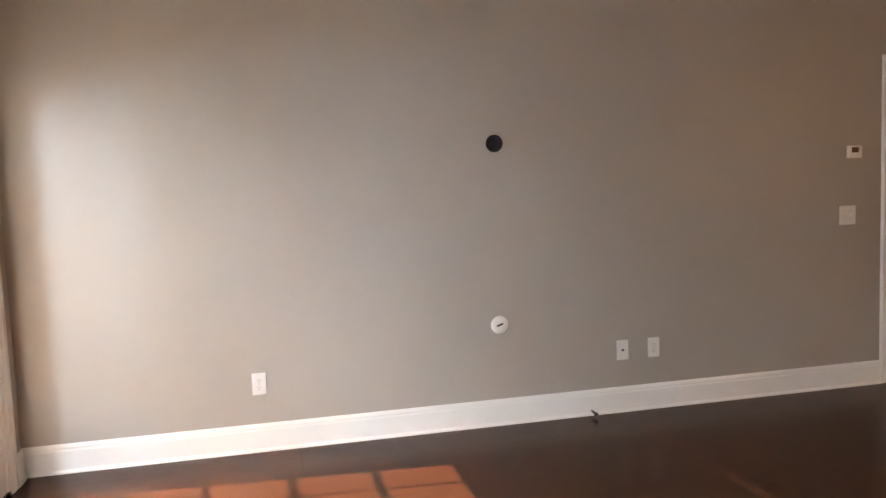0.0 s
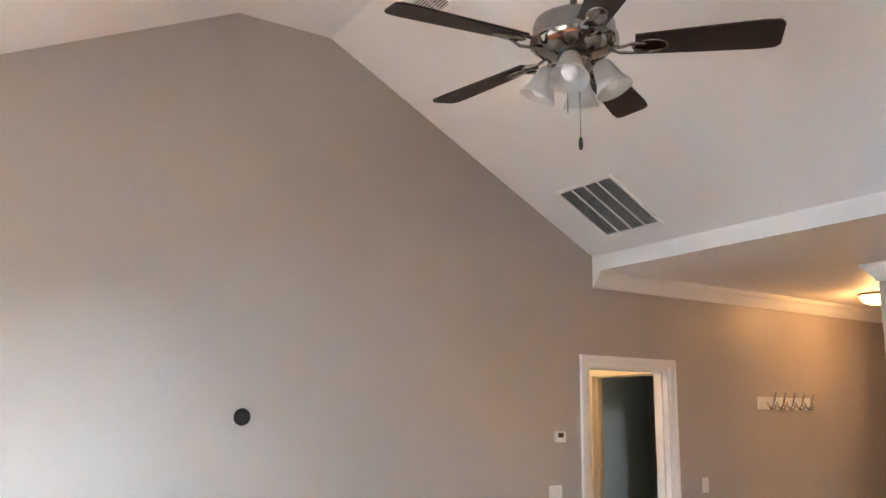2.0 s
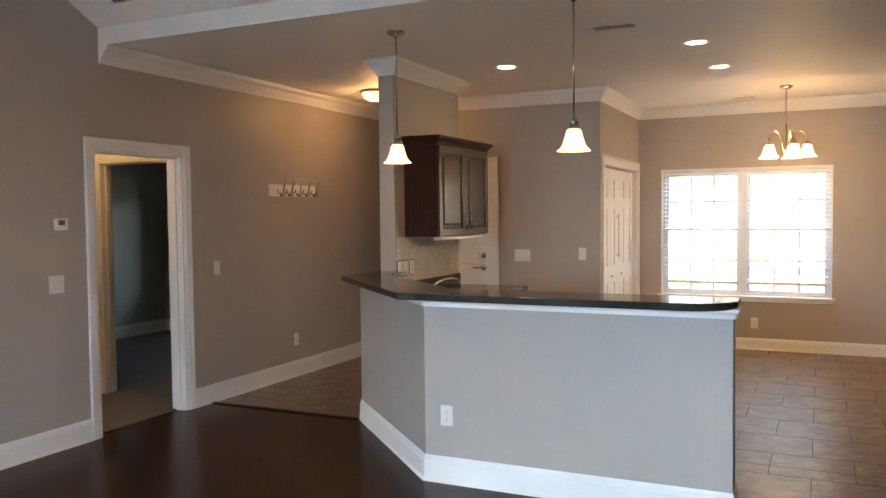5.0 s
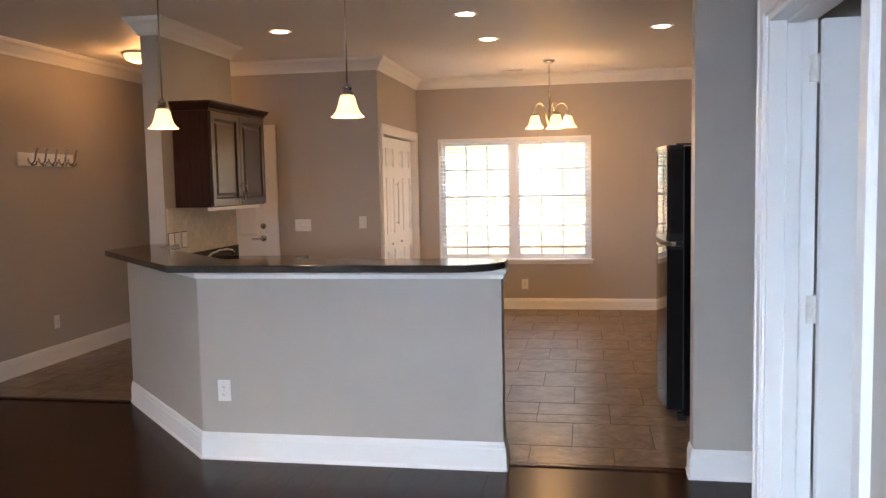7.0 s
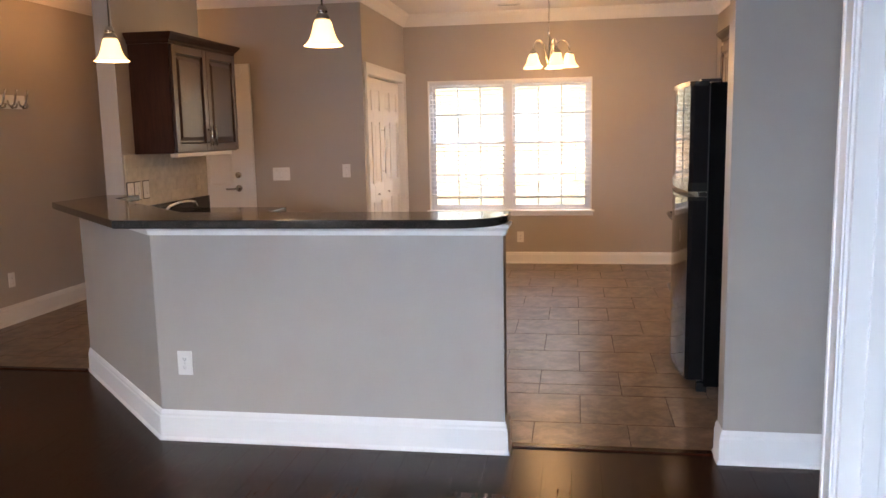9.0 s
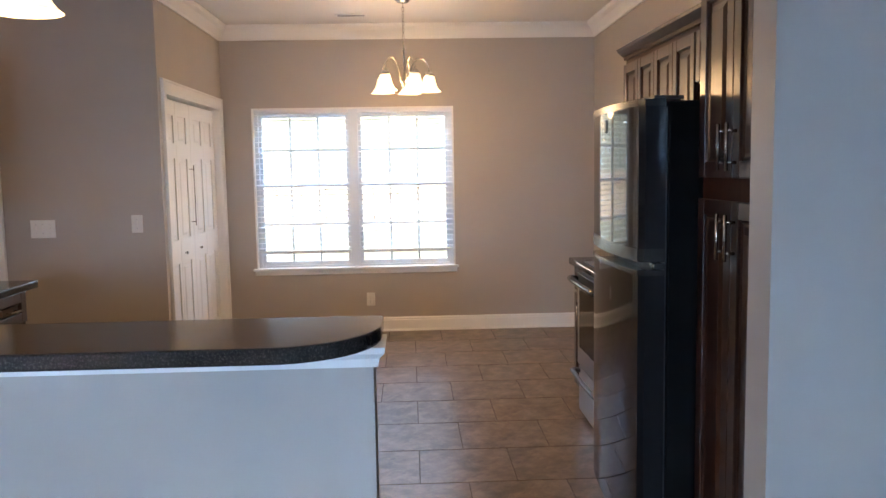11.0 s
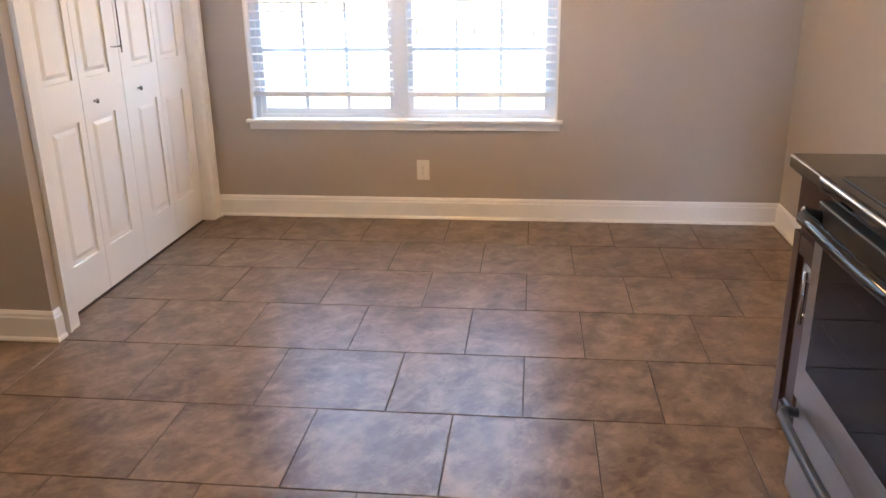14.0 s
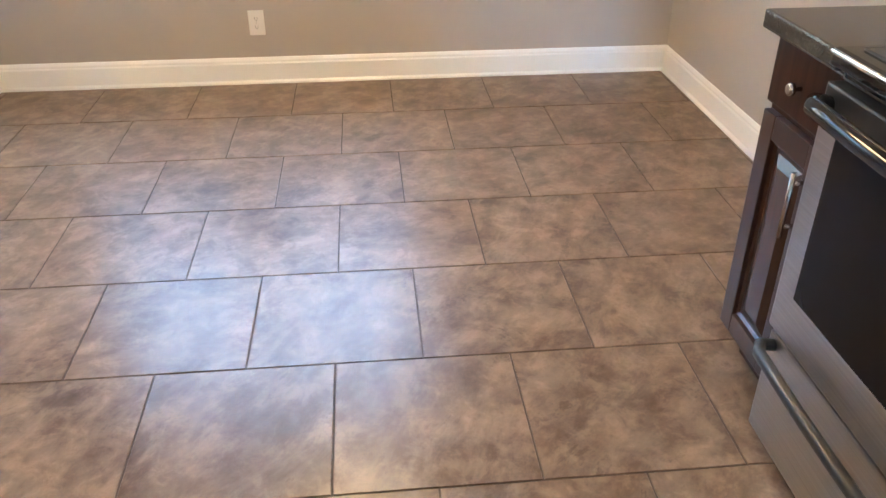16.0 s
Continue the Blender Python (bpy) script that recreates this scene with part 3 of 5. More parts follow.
for z in (0.33, 1.07, 1.85):
    bm = block(0.001, (-0.034, -0.002, -0.006, 0.002, z - 0.045, z + 0.045))
    h = part("hinge", bm, M_HINGE, sd, "satin steel hinge")
    bm = bmesh.new()
    lathe(bm, [(0.007, -0.048), (0.007, 0.048)], 10, 0.0, 0.006, z)
    part("barrel", bm, M_HINGE, h)
    for k in (-0.03, 0.0, 0.03):
        bm = bmesh.new()
        lathe(bm, [(0.004, 0), (0.003, 0.0015)], 8, -0.02 + 0.006 * (k == 0), 0.002, z + k, Matrix.Rotation(radians(-90), 3, "X"))
        part("screw", bm, M_SCREW, h)
sd.matrix_world = pose(DS1 - 0.022, YS - T - 0.012, 0.02, 0, 0, -88)

# closet bifold doors
def small_knob(parent, x):
    bm = bmesh.new()
    lathe(bm, [(0.006, 0), (0.005, 0.008), (0.011, 0.012), (0.012, 0.018), (0.008, 0.023), (0.002, 0.024)], 16, x, -0.03, 0.87, Matrix.Rotation(radians(90), 3, "X"))
    part("knob", bm, M_NICKEL, parent, "small brushed nickel knob")


leafw = (C1 - C0 - 0.044) / 4
for i in range(4):
    px0, px1 = (0.110, leafw - 0.050) if i % 2 == 0 else (0.050, leafw - 0.110)
    lf = slab_door("closet_door", leafw - 0.004, 2.0, 0.03, [(px0, px1, 0.20, 0.80), (px0, px1, 0.98, 1.58), (px0, px1, 1.69, 1.89)], M_DOOR, "white six-panel bifold closet door leaf", "closet door")
    lf["group"] = "bifold closet leaves"
    if i == 1:
        small_knob(lf, leafw * 0.25)
        bm = bmesh.new()
        tube(bm, [(leafw - 0.01, -0.050, 1.06), (leafw - 0.01, -0.050, 1.53)], 0.004, 8)
        for z in (1.09, 1.50):
            tube(bm, [(leafw - 0.07, -0.03, z), (leafw - 0.07, -0.050, z), (leafw - 0.01, -0.050, z)], 0.003, 8)
        part("pull_bar", bm, M_NICKEL, lf, "slim metal pull bar")
    if i == 2:
        small_knob(lf, leafw * 0.37)
    lf.matrix_world = pose(C0 + 0.022 + i * leafw, YC + 0.08, 0.014)

# entry door
ed = slab_door("door_3", E1 - E0 - 0.05, 2.02, 0.045, six_panels(E1 - E0 - 0.05, 2.02), M_DOOR, "white panelled entry door with deadbolt and lever")
ew = E1 - E0 - 0.05
for z, r in ((0.975, 0.033), (1.10, 0.030)):
    bm = bmesh.new()
    lathe(bm, [(r, 0), (r, 0.008), (r * 0.6, 0.016), (0.006, 0.018)], 20, 0.075, 0, z, Matrix.Rotation(radians(-90), 3, "X"))
    rs = part("rose" if z < 1 else "deadbolt", bm, M_NICKEL, ed, "satin nickel lock")
bm = bmesh.new()
tube(bm, [(0.075, 0.01, 0.975), (0.075, 0.05, 0.975), (0.09, 0.055, 0.975), (0.18, 0.055, 0.97)], 0.009)
part("lever", bm, M_NICKEL, ed, "satin nickel lever")
ed.matrix_world = pose(XD + 0.05, E0 + 0.025, 0.02, 0, 0, 90)


# patio doors: two glazed leaves
def glazed_leaf(name, w, h, rows, cols, label):
    ob = base(name, label, "patio door")
    ob["kind"] = "structure"
    st, bot = 0.105, 0.11
    part("frame", block(0.003, (0, st, -0.045, 0, 0, h), (w - st, w, -0.045, 0, 0, h), (st, w - st, -0.045, 0, 0, bot), (st, w - st, -0.045, 0, h - st, h)), M_DOOR, ob)
    gw, gh = w - 2 * st, h - st - bot
    for i in range(1, cols):
        x = st + gw * i / cols
        part("muntin", block(0.002, (x - 0.011, x + 0.011, -0.034, -0.010, bot, h - st)), M_DOOR, ob)
    for j in range(1, rows):
        z = bot + gh * j / rows
        part("muntin", block(0.002, (st, w - st, -0.033, -0.011, z - 0.011, z + 0.011)), M_DOOR, ob)
    p = part("pane", block(0, (st, w - st, -0.024, -0.020, bot, h - st)), M_GLASS, ob, "clear glass pane")
    p.visible_shadow = False
    return ob


lw = (PD1 - PD0 - 0.044) / 2
for i in range(2):
    lf = glazed_leaf("patio_door", lw - 0.004, 2.0, 5, 3, "white glazed patio door with divided panes")
    lf["group"] = "pair of patio doors"
    lf.matrix_world = pose(XW - 0.05, PD0 + 0.022 + i * lw, 0.022, 0, 0, 90)
# sill metal darkened so its sunlit top does not brighten the wall
solid("door_sill", [(XW - T - 0.04, XW + 0.004, PD0, PD1, -0.05, 0.02)], M_PEWTER, "dark bronze patio door sill, darkened to cut bounced sun", "sill")


# ---------------- twin window ----------------
win = base("window_1", "white vinyl twin double-hung window with grilles", "window")
win["kind"] = "structure"
FX0, FX1 = XE + 0.055, XE + 0.115
part("window_frame", block(0.003, (FX0, FX1, WY0, WY0 + 0.045, WZ0, WZ1), (FX0, FX1, WY1 - 0.045, WY1, WZ0, WZ1), (FX0, FX1, WY0 + 0.045, WY1 - 0.045, WZ1 - 0.045, WZ1), (FX0, FX1, WY0 + 0.045, WY1 - 0.045, WZ0, WZ0 + 0.022), (FX0 - 0.01, FX1, 1.205, 1.285, WZ0 + 0.022, WZ1 - 0.045)), M_VINYL, win)
for y0, y1 in ((WY0 + 0.045, 1.205), (1.285, WY1 - 0.045)):
    for z0, z1, x in ((WZ0 + 0.022, 1.372, FX0 + 0.005), (1.338, WZ1 - 0.045, FX0 + 0.032)):
        s = part("sash", block(0.002, (x, x + 0.026, y0, y0 + 0.03, z0, z1), (x, x + 0.026, y1 - 0.03, y1, z0, z1), (x, x + 0.026, y0 + 0.03, y1 - 0.03, z0, z0 + 0.035), (x, x + 0.026, y0 + 0.03, y1 - 0.03, z1 - 0.035, z1)), M_VINYL, win)
        p = part("pane", block(0, (x + 0.011, x + 0.015, y0 + 0.03, y1 - 0.03, z0 + 0.035, z1 - 0.035)), M_GLASS, s, "clear glass pane")
        p.visible_shadow = False
        for k in (1, 2):
            yy = y0 + 0.03 + (y1 - y0 - 0.06) * k / 3
            part("grille_bar", block(0, (x + 0.008, x + 0.018, yy - 0.009, yy + 0.009, z0 + 0.035, z1 - 0.035)), M_VINYL, s)
        zz = (z0 + z1) / 2
        part("grille_bar", block(0, (x + 0.0085, x + 0.0175, y0 + 0.03, y1 - 0.03, zz - 0.009, zz + 0.009)), M_VINYL, s)
part("window_sill", block(0.004, (XE - 0.034, XE + 0.06, WY0 - 0.03, WY1 + 0.03, 0.582, 0.602)), M_TRIM, win, "white painted stool")
part("apron", block(0.003, (XE - 0.014, XE, WY0 - 0.015, WY1 + 0.015, 0.540, 0.582)), M_TRIM, win)
bm = block(0, (XE - 0.004, FX0, WY0, WY0 + 0.012, 0.602, WZ1), (XE - 0.004, FX0, WY1 - 0.012, WY1, 0.602, WZ1), (XE - 0.004, FX0, WY0 + 0.012, WY1 - 0.012, WZ1 - 0.012, WZ1))
part("jamb", bm, M_TRIM, win)

# side window in the patio wall
win = base("window_2", "white vinyl double-hung window with clear panes", "window")
win["kind"] = "structure"
GX0, GX1 = XW - 0.115, XW - 0.055
part("window_frame", block(0.003, (GX0, GX1, QY0, QY0 + 0.045, QZ0, QZ1), (GX0, GX1, QY1 - 0.045, QY1, QZ0, QZ1), (GX0, GX1, QY0 + 0.045, QY1 - 0.045, QZ1 - 0.045, QZ1), (GX0, GX1, QY0 + 0.045, QY1 - 0.045, QZ0, QZ0 + 0.045)), M_VINYL, win)
for z0, z1, x in ((QZ0 + 0.045, 1.345, GX1 - 0.03), (1.315, QZ1 - 0.045, GX1 - 0.058)):
    y0, y1 = QY0 + 0.045, QY1 - 0.045
    sh = part("sash", block(0.002, (x, x + 0.026, y0, y0 + 0.03, z0, z1), (x, x + 0.026, y1 - 0.03, y1, z0, z1), (x, x + 0.026, y0 + 0.03, y1 - 0.03, z0, z0 + 0.03), (x, x + 0.026, y0 + 0.03, y1 - 0.03, z1 - 0.03, z1)), M_VINYL, win)
    p = part("pane", block(0, (x + 0.011, x + 0.015, y0 + 0.03, y1 - 0.03, z0 + 0.03, z1 - 0.03)), M_GLASS, sh, "clear glass pane")
    p.visible_shadow = False
part("window_sill", block(0.004, (XW - 0.055, XW + 0.034, QY0 - 0.03, QY1 + 0.03, QZ0 - 0.02, QZ0 + 0.002)), M_TRIM, win, "white painted stool")

# blinds: slats in both lights
for y0, y1 in ((WY0 + 0.016, 1.203), (1.287, WY1 - 0.016)):
    bl = base("window_blind", "white vinyl mini blind lowered with open slats", "blind", "window blinds")
    part("headrail", block(0.002, (XE + 0.012, XE + 0.046, y0, y1, 2.0, 2.032)), M_BLIND, bl)
    part("bottom_rail", block(0.004, (XE + 0.006, XE + 0.048, y0, y1, 0.733, 0.760)), M_BLIND, bl)
    bm = bmesh.new()
    n = 26
    for k in range(n):
        z = 0.782 + k * (1.985 - 0.782) / (n - 1)
        prism(bm, [(XE + 0.018, z - 0.004), (XE + 0.030, z + 0.001), (XE + 0.042, z + 0.003), (XE + 0.042, z + 0.0042), (XE + 0.030, z + 0.0022), (XE + 0.018, z - 0.0028)], y0 + 0.004, y1 - 0.004, "y")
    part("slats", bm, M_BLIND, bl, "thin open slats")
    for yy in (y0 + 0.12, y1 - 0.12):
        part("cord", block(0, (XE + 0.0295, XE + 0.0305, yy - 0.0012, yy + 0.0012, 0.745, 2.0)), M_BLIND, bl)

# ---------------- kitchen cabinets ----------------
def cabinet_door(parent, x0, x1, z0, z1, y, d, handle=None, name="door"):
    """A raised-panel door on a front at y that faces d (+1 or -1) along y."""
    th = 0.02
    def yy(v):
        return y + d * v
    st = 0.055 if (x1 - x0) > 0.2 else 0.04
    bm = bmesh.new()
    def bx(a0, a1, v0, v1, c0, c1, bev=0.0):
        p, q = sorted((yy(v0), yy(v1)))
        box(bm, a0, a1, p, q, c0, c1, bev=bev)
    bx(x0, x0 + st, 0, th, z0, z1, 0.003)
    bx(x1 - st, x1, 0, th, z0, z1, 0.003)
    bx(x0 + st, x1 - st, 0, th - 0.001, z0, z0 + st, 0.003)
    bx(x0 + st, x1 - st, 0, th - 0.001, z1 - st, z1, 0.003)
    dr = part(name, bm, M_CHERRYDOOR, parent)
    bm = bmesh.new()
    loops = []
    for ins, v in ((0, 0.004), (0.006, 0.012), (0.012, 0.006), (0.022, 0.006), (0.045, 0.016), (0.05, 0.016)):
        a0, a1, c0, c1 = x0 + st + ins, x1 - st - ins, z0 + st + ins, z1 - st - ins
        loops.append([bm.verts.new((x, yy(v), z)) for x, z in ((a0, c0), (a1, c0), (a1, c1), (a0, c1))])
    fs = []
    for a, b in zip(loops, loops[1:]):
        fs += [bm.faces.new((a[i], a[(i + 1) % 4], b[(i + 1) % 4], b[i])) for i in range(4)]
    fs.append(bm.faces.new(loops[-1]))
    bmesh.ops.recalc_face_normals(bm, faces=fs)
    if bm.faces[-1:] and fs[-1].normal.y * d < 0:
        bmesh.ops.reverse_faces(bm, faces=fs)
    part("raised_panel", bm, M_CHERRYDOOR, dr)
    if handle:
        bar_pull(dr, handle[0], yy(th), handle[1], handle[2], d, handle[3] if len(handle) > 3 else "z")
    return dr


def bar_pull(parent, x, y, za, zb, d, axis="z", r=0.006):
    bm = bmesh.new()
    off = 0.032 * d
    if axis == "z":
        tube(bm, [(x, y + off, za), (x, y + off, zb)], r, 10)
        for z in (za + 0.025, zb - 0.025):
            tube(bm, [(x, y, z), (x, y + off, z)], r * 0.9, 8)
    else:
        tube(bm, [(za, y + off, x), (zb, y + off, x)], r, 10)
        for q in (za + 0.02, zb - 0.02):
            tube(bm, [(q, y, x), (q, y + off, x)], r * 0.9, 8)
    return part("handle", bm, M_NICKEL, parent, "brushed nickel bar pull")


CAB_CROWN = [(0, 0), (0.012, 0.0), (0.014, 0.02), (0.022, 0.026), (0.045, 0.055), (0.05, 0.07), (0, 0.07)]


def cabinet_cornice(parent, path, z, side):
    bm = bmesh.new()
    moulding(bm, path, [(o, h + z) for o, h in CAB_CROWN], side)
    return part("cornice", bm, M_CHERRY, parent, "stepped cherry cornice")


# wall cabinet on the partition
c = base("wall_cabinet", "dark cherry two-door wall cabinet with stepped cornice", "cabinet")
CX0, CX1 = 6.545, 7.575
part("body", block(0.002, (CX0, CX1, 3.182, PY0, 1.376, 2.12)), M_CHERRY, c)
mid = (CX0 + CX1) / 2
cabinet_door(c, CX0 + 0.008, mid - 0.002, 1.384, 2.10, 3.18, -1, (mid - 0.035, 1.42, 1.56))
cabinet_door(c, mid + 0.002, CX1 - 0.008, 1.384, 2.10, 3.18, -1, (mid + 0.035, 1.42, 1.56))
# plain pale strip along the front of the cabinet underside
part("pale_strip", block(0.003, (CX0 + 0.004, CX1 - 0.15, 3.160, 3.215, 1.350, 1.3755)), M_PLASTIC, c, "pale strip under the doors")
cabinet_cornice(c, [(CX0, PY0), (CX0, 3.18), (CX1, 3.18), (CX1, PY0)], 2.105, -1)

# base cabinets and worktop on the partition
c = base("base_cabinet", "dark cherry base cabinets under the hall-side worktop", "cabinet")
part("body", block(0.002, (6.40, 7.55, 2.86, PY0, 0.10, 0.875)), M_CHERRY, c)
part("plinth", block(0, (6.40, 7.55, 2.93, PY0, 0, 0.10)), M_CHERRY, c)
for x0, x1 in ((6.42, 6.79), (6.80, 7.16), (7.17, 7.53)):
    cabinet_door(c, x0, x1, 0.13, 0.68, 2.86, -1, (x1 - 0.04, 0.52, 0.65))
    cabinet_door(c, x0, x1, 0.70, 0.865, 2.86, -1, (0.78, (x0 + x1) / 2 - 0.06, (x0 + x1) / 2 + 0.06, "x"), "drawer")
bm = block(0.006, (6.40, 7.60, 2.80, PY0, 0.875, 0.915))
box(bm, 6.40, 7.60, PY0 - 0.02, PY0, 0.915, 1.015, bev=0.003)
tagged(finish("worktop", bm, M_GRANITE), "dark speckled worktop with low upstand", "worktop")

# tiled splashback
sp = base("splashback", "cream ceramic tile splashback", "tiles")
sp["kind"] = "structure"
for r, z in enumerate((1.017, 1.107, 1.197, 1.287)):
    x = 6.40 - (0.075 if r % 2 else 0)
    while x < 7.60:
        a, b = max(x, 6.40), min(x + 0.15, 7.60)
        part("tile", block(0, (a + 0.001, b - 0.001, PY0 - 0.008, PY0, z + 0.001, min(z + 0.09, 1.376) - 0.001)), M_SPLASH, sp)
        x += 0.15


def wall_plate(name, m, w, h, kind, label, mat=None, n=1):
    """A cover plate facing -y at the origin: kind is outlet, toggle, rocker or blank."""
    ob = base(name, label, "outlet" if kind == "outlet" else "switch")
    mat = mat or M_PLASTIC
    part("plate", block(0.0025, (-w / 2, w / 2, -0.006, 0, -h / 2, h / 2)), mat, ob)
    for k in range(n):
        cx = (k - (n - 1) / 2) * 0.046
        if kind == "outlet":
            for cz in (-0.020, 0.020):
                s = part("socket", block(0.0015, (cx - 0.016, cx + 0.016, -0.0085, -0.006, cz - 0.0135, cz + 0.0135)), mat, ob)
                part("slot", block(0, (cx - 0.0075, cx - 0.0055, -0.0088, -0.0084, cz - 0.002, cz + 0.007), (cx + 0.0055, cx + 0.0075, -0.0088, -0.0084, cz - 0.002, cz + 0.006), (cx - 0.002, cx + 0.002, -0.0088, -0.0084, cz - 0.009, cz - 0.005)), M_HOLE, s)
        elif kind == "toggle":
            bm = block(0.001, (cx - 0.004, cx + 0.004, -0.018, -0.006, 0.0, 0.012))
            box(bm, cx - 0.006, cx + 0.006, -0.0075, -0.006, -0.013, 0.013)
            part("toggle", bm, mat, ob)
        elif kind == "jack":
            part("jack", block(0.001, (cx - 0.008, cx + 0.008, -0.008, -0.006, -0.007, 0.007)), M_HOLE, ob)
        for cz in ((-0.030, 0.030) if kind == "toggle" else (0.0,)):
            bm = bmesh.new()
            lathe(bm, [(0.003, 0), (0.002, 0.0012)], 8, cx, -0.006, cz, Matrix.Rotation(radians(90), 3, "X"))
            part("screw", bm, M_SCREW, ob)
    ob.matrix_world = m
    return ob


for x in (6.44, 6.53, 6.64):
    wall_plate("wall_outlet", pose(x, PY0 - 0.008, 1.13), 0.07, 0.115, "outlet", "white outlet plate on the cream splashback")
    solid("outlet_frame", [(x - 0.042, x + 0.042, PY0 - 0.0095, PY0 - 0.004, 1.066, 1.194)], M_BLACK, "dark frame round the outlet plate", "trim")
wall_plate("wall_outlet", pose(7.43, PY0 - 0.008, 1.13), 0.07, 0.115, "outlet", "almond outlet plate on the cream splashback", M_CREAM)

# breakfast bar top
bm = bmesh.new()
arc = [(5.06 - 0.24 * math.cos(a), 1.055 - 0.24 * math.sin(a)) for a in [k * math.pi / 2 / 12 for k in range(13)]]
pts = [(4.82, 2.616)] + arc + [(5.185, 0.815), (5.19, 0.822), (5.19, 2.455), (6.10, 3.365), (6.379, 3.365), (6.379, 3.62), (5.83, 3.62), (5.74, 3.535)]
fs = prism(bm, pts, 1.075, 1.114)
bmesh.ops.bevel(bm, geom=[e for e in bm.edges if abs(e.verts[0].co.z - e.verts[1].co.z) < 1e-5], offset=0.007, segments=3, affect="EDGES", profile=0.5)
tagged(finish("bar_top", bm, M_GRANITE), "dark speckled breakfast bar top with rounded corner", "bar top")
# sink side cabinets behind the bar
c = base("base_cabinet", "dark cherry cabinet run behind the breakfast bar", "cabinet")
part("body", block(0.002, (XB + 0.131, 5.70, 0.905, 2.40, 0.10, 0.875)), M_CHERRY, c)
part("plinth", block(0, (XB + 0.131, 5.63, 0.925, 2.40, 0, 0.10)), M_CHERRY, c)
for y0, y1 in ((0.92, 1.40), (1.41, 1.89), (1.90, 2.38)):
    part("door", block(0.004, (5.70, 5.72, y0, y1, 0.13, 0.68)), M_CHERRYDOOR, c)
    part("drawer", block(0.004, (5.70, 5.72, y0, y1, 0.70, 0.865)), M_CHERRYDOOR, c)
c = base("sink_cabinet", "dark cherry corner sink cabinet", "cabinet")
bm = bmesh.new()
prism(bm, [(5.132, 2.402), (5.70, 2.402), (6.12, 2.84), (6.398, 2.86), (6.398, 3.468), (6.116, 3.468), (5.132, 2.478)], 0.0, 0.875)
part("body", bm, M_CHERRY, c)
bm = bmesh.new()
prism(bm, [(XB + 0.131, 0.89), (5.745, 0.89), (5.745, 2.44), (6.12, 2.80), (6.399, 2.80), (6.399, 3.469), (6.115, 3.469), (XB + 0.131, 2.479)], 0.875, 0.915)
tagged(finish("worktop", bm, M_GRANITE), "dark speckled corner worktop behind the bar", "worktop")
# tap, set square to the diagonal wall
tap = base("kitchen_tap", "chrome low-arc kitchen tap behind the bar", "tap")
bm = bmesh.new()
lathe(bm, [(0.030, 0), (0.030, 0.008), (0.021, 0.016), (0.018, 0.10), (0.014, 0.13), (0.004, 0.134)], 20)
part("post", bm, M_CHROME, tap)
bm = bmesh.new()
tube(bm, [(0, 0, 0.12), (0, -0.02, 0.165), (0, -0.06, 0.20), (0, -0.11, 0.218), (0, -0.16, 0.222), (0, -0.19, 0.215), (0, -0.20, 0.195)], 0.011, 12)
part("spout", bm, M_CHROME, tap)
bm = bmesh.new()
lathe(bm, [(0.024, 0), (0.024, 0.008), (0.016, 0.015), (0.015, 0.09), (0.018, 0.12), (0.004, 0.13)], 18, -0.13, 0, 0)
tube(bm, [(-0.13, 0, 0.115), (-0.13, -0.03, 0.15), (-0.13, -0.07, 0.175)], 0.008, 10)
part("side_spray", bm, M_CHROME, tap, "chrome side handle")
tap.matrix_world = pose(5.45, 2.72, 0.915, 0, 0, 45)

# tall pantry cabinet
c = base("pantry_cabinet", "tall dark cherry pantry cabinet with four doors", "cabinet")
PF = -0.31
P0, P1 = 5.345, 5.955
part("body", block(0.002, (P0, P1, YK, PF, 0.10, 2.12)), M_CHERRY, c)
part("plinth", block(0, (P0, P1, YK, PF - 0.06, 0, 0.10)), M_CHERRY, c)
part("filler", block(0.001, (XB + 0.132, P0 - 0.001, YK, PF, 0.0, 2.12)), M_CHERRY, c)
pm = (P0 + P1) / 2
for x0, x1, hx in ((P0 + 0.01, pm - 0.002, pm - 0.035), (pm + 0.002, P1 - 0.01, pm + 0.035)):
    cabinet_door(c, x0, x1, 1.445, 2.10, PF, 1, (hx, 1.47, 1.62))
    cabinet_door(c, x0, x1, 0.12, 1.37, PF, 1, (hx, 1.18, 1.33))
cabinet_cornice(c, [(P0, PF), (P1, PF), (P1, YK)], 2.105, 1)

# wall cabinets over fridge and range
c = base("wall_cabinet", "dark cherry cabinet over the refrigerator", "cabinet")
OF = -0.615
part("body", block(0.002, (5.96, 6.86, YK, OF, 1.86, 2.135)), M_CHERRY, c)
cabinet_door(c, 5.968, 6.408, 1.868, 2.10, OF, 1)
cabinet_door(c, 6.412, 6.852, 1.868, 2.10, OF, 1)
c2 = base("wall_cabinet", "dark cherry wall cabinets beside the range", "cabinet")
part("body", block(0.002, (6.865, 8.13, YK, OF, 1.376, 2.135)), M_CHERRY, c2)
for k in range(4):
    x0 = 6.87 + k * 0.3135
    cabinet_door(c2, x0 + 0.003, x0 + 0.3105, 1.384, 2.10, OF, 1, (x0 + (0.275 if k % 2 == 0 else 0.04), 1.42, 1.56))
cabinet_cornice(c2, [(5.97, OF), (8.13, OF), (8.13, YK)], 2.132, 1)

# base cabinet and worktop past the range
c = base("base_cabinet", "narrow dark cherry base cabinet with drawer and door", "cabinet")
B0, B1, BF = 7.835, 8.115, -0.305
part("body", block(0.002, (B0, B1, YK, BF, 0.10, 0.875)), M_CHERRY, c)
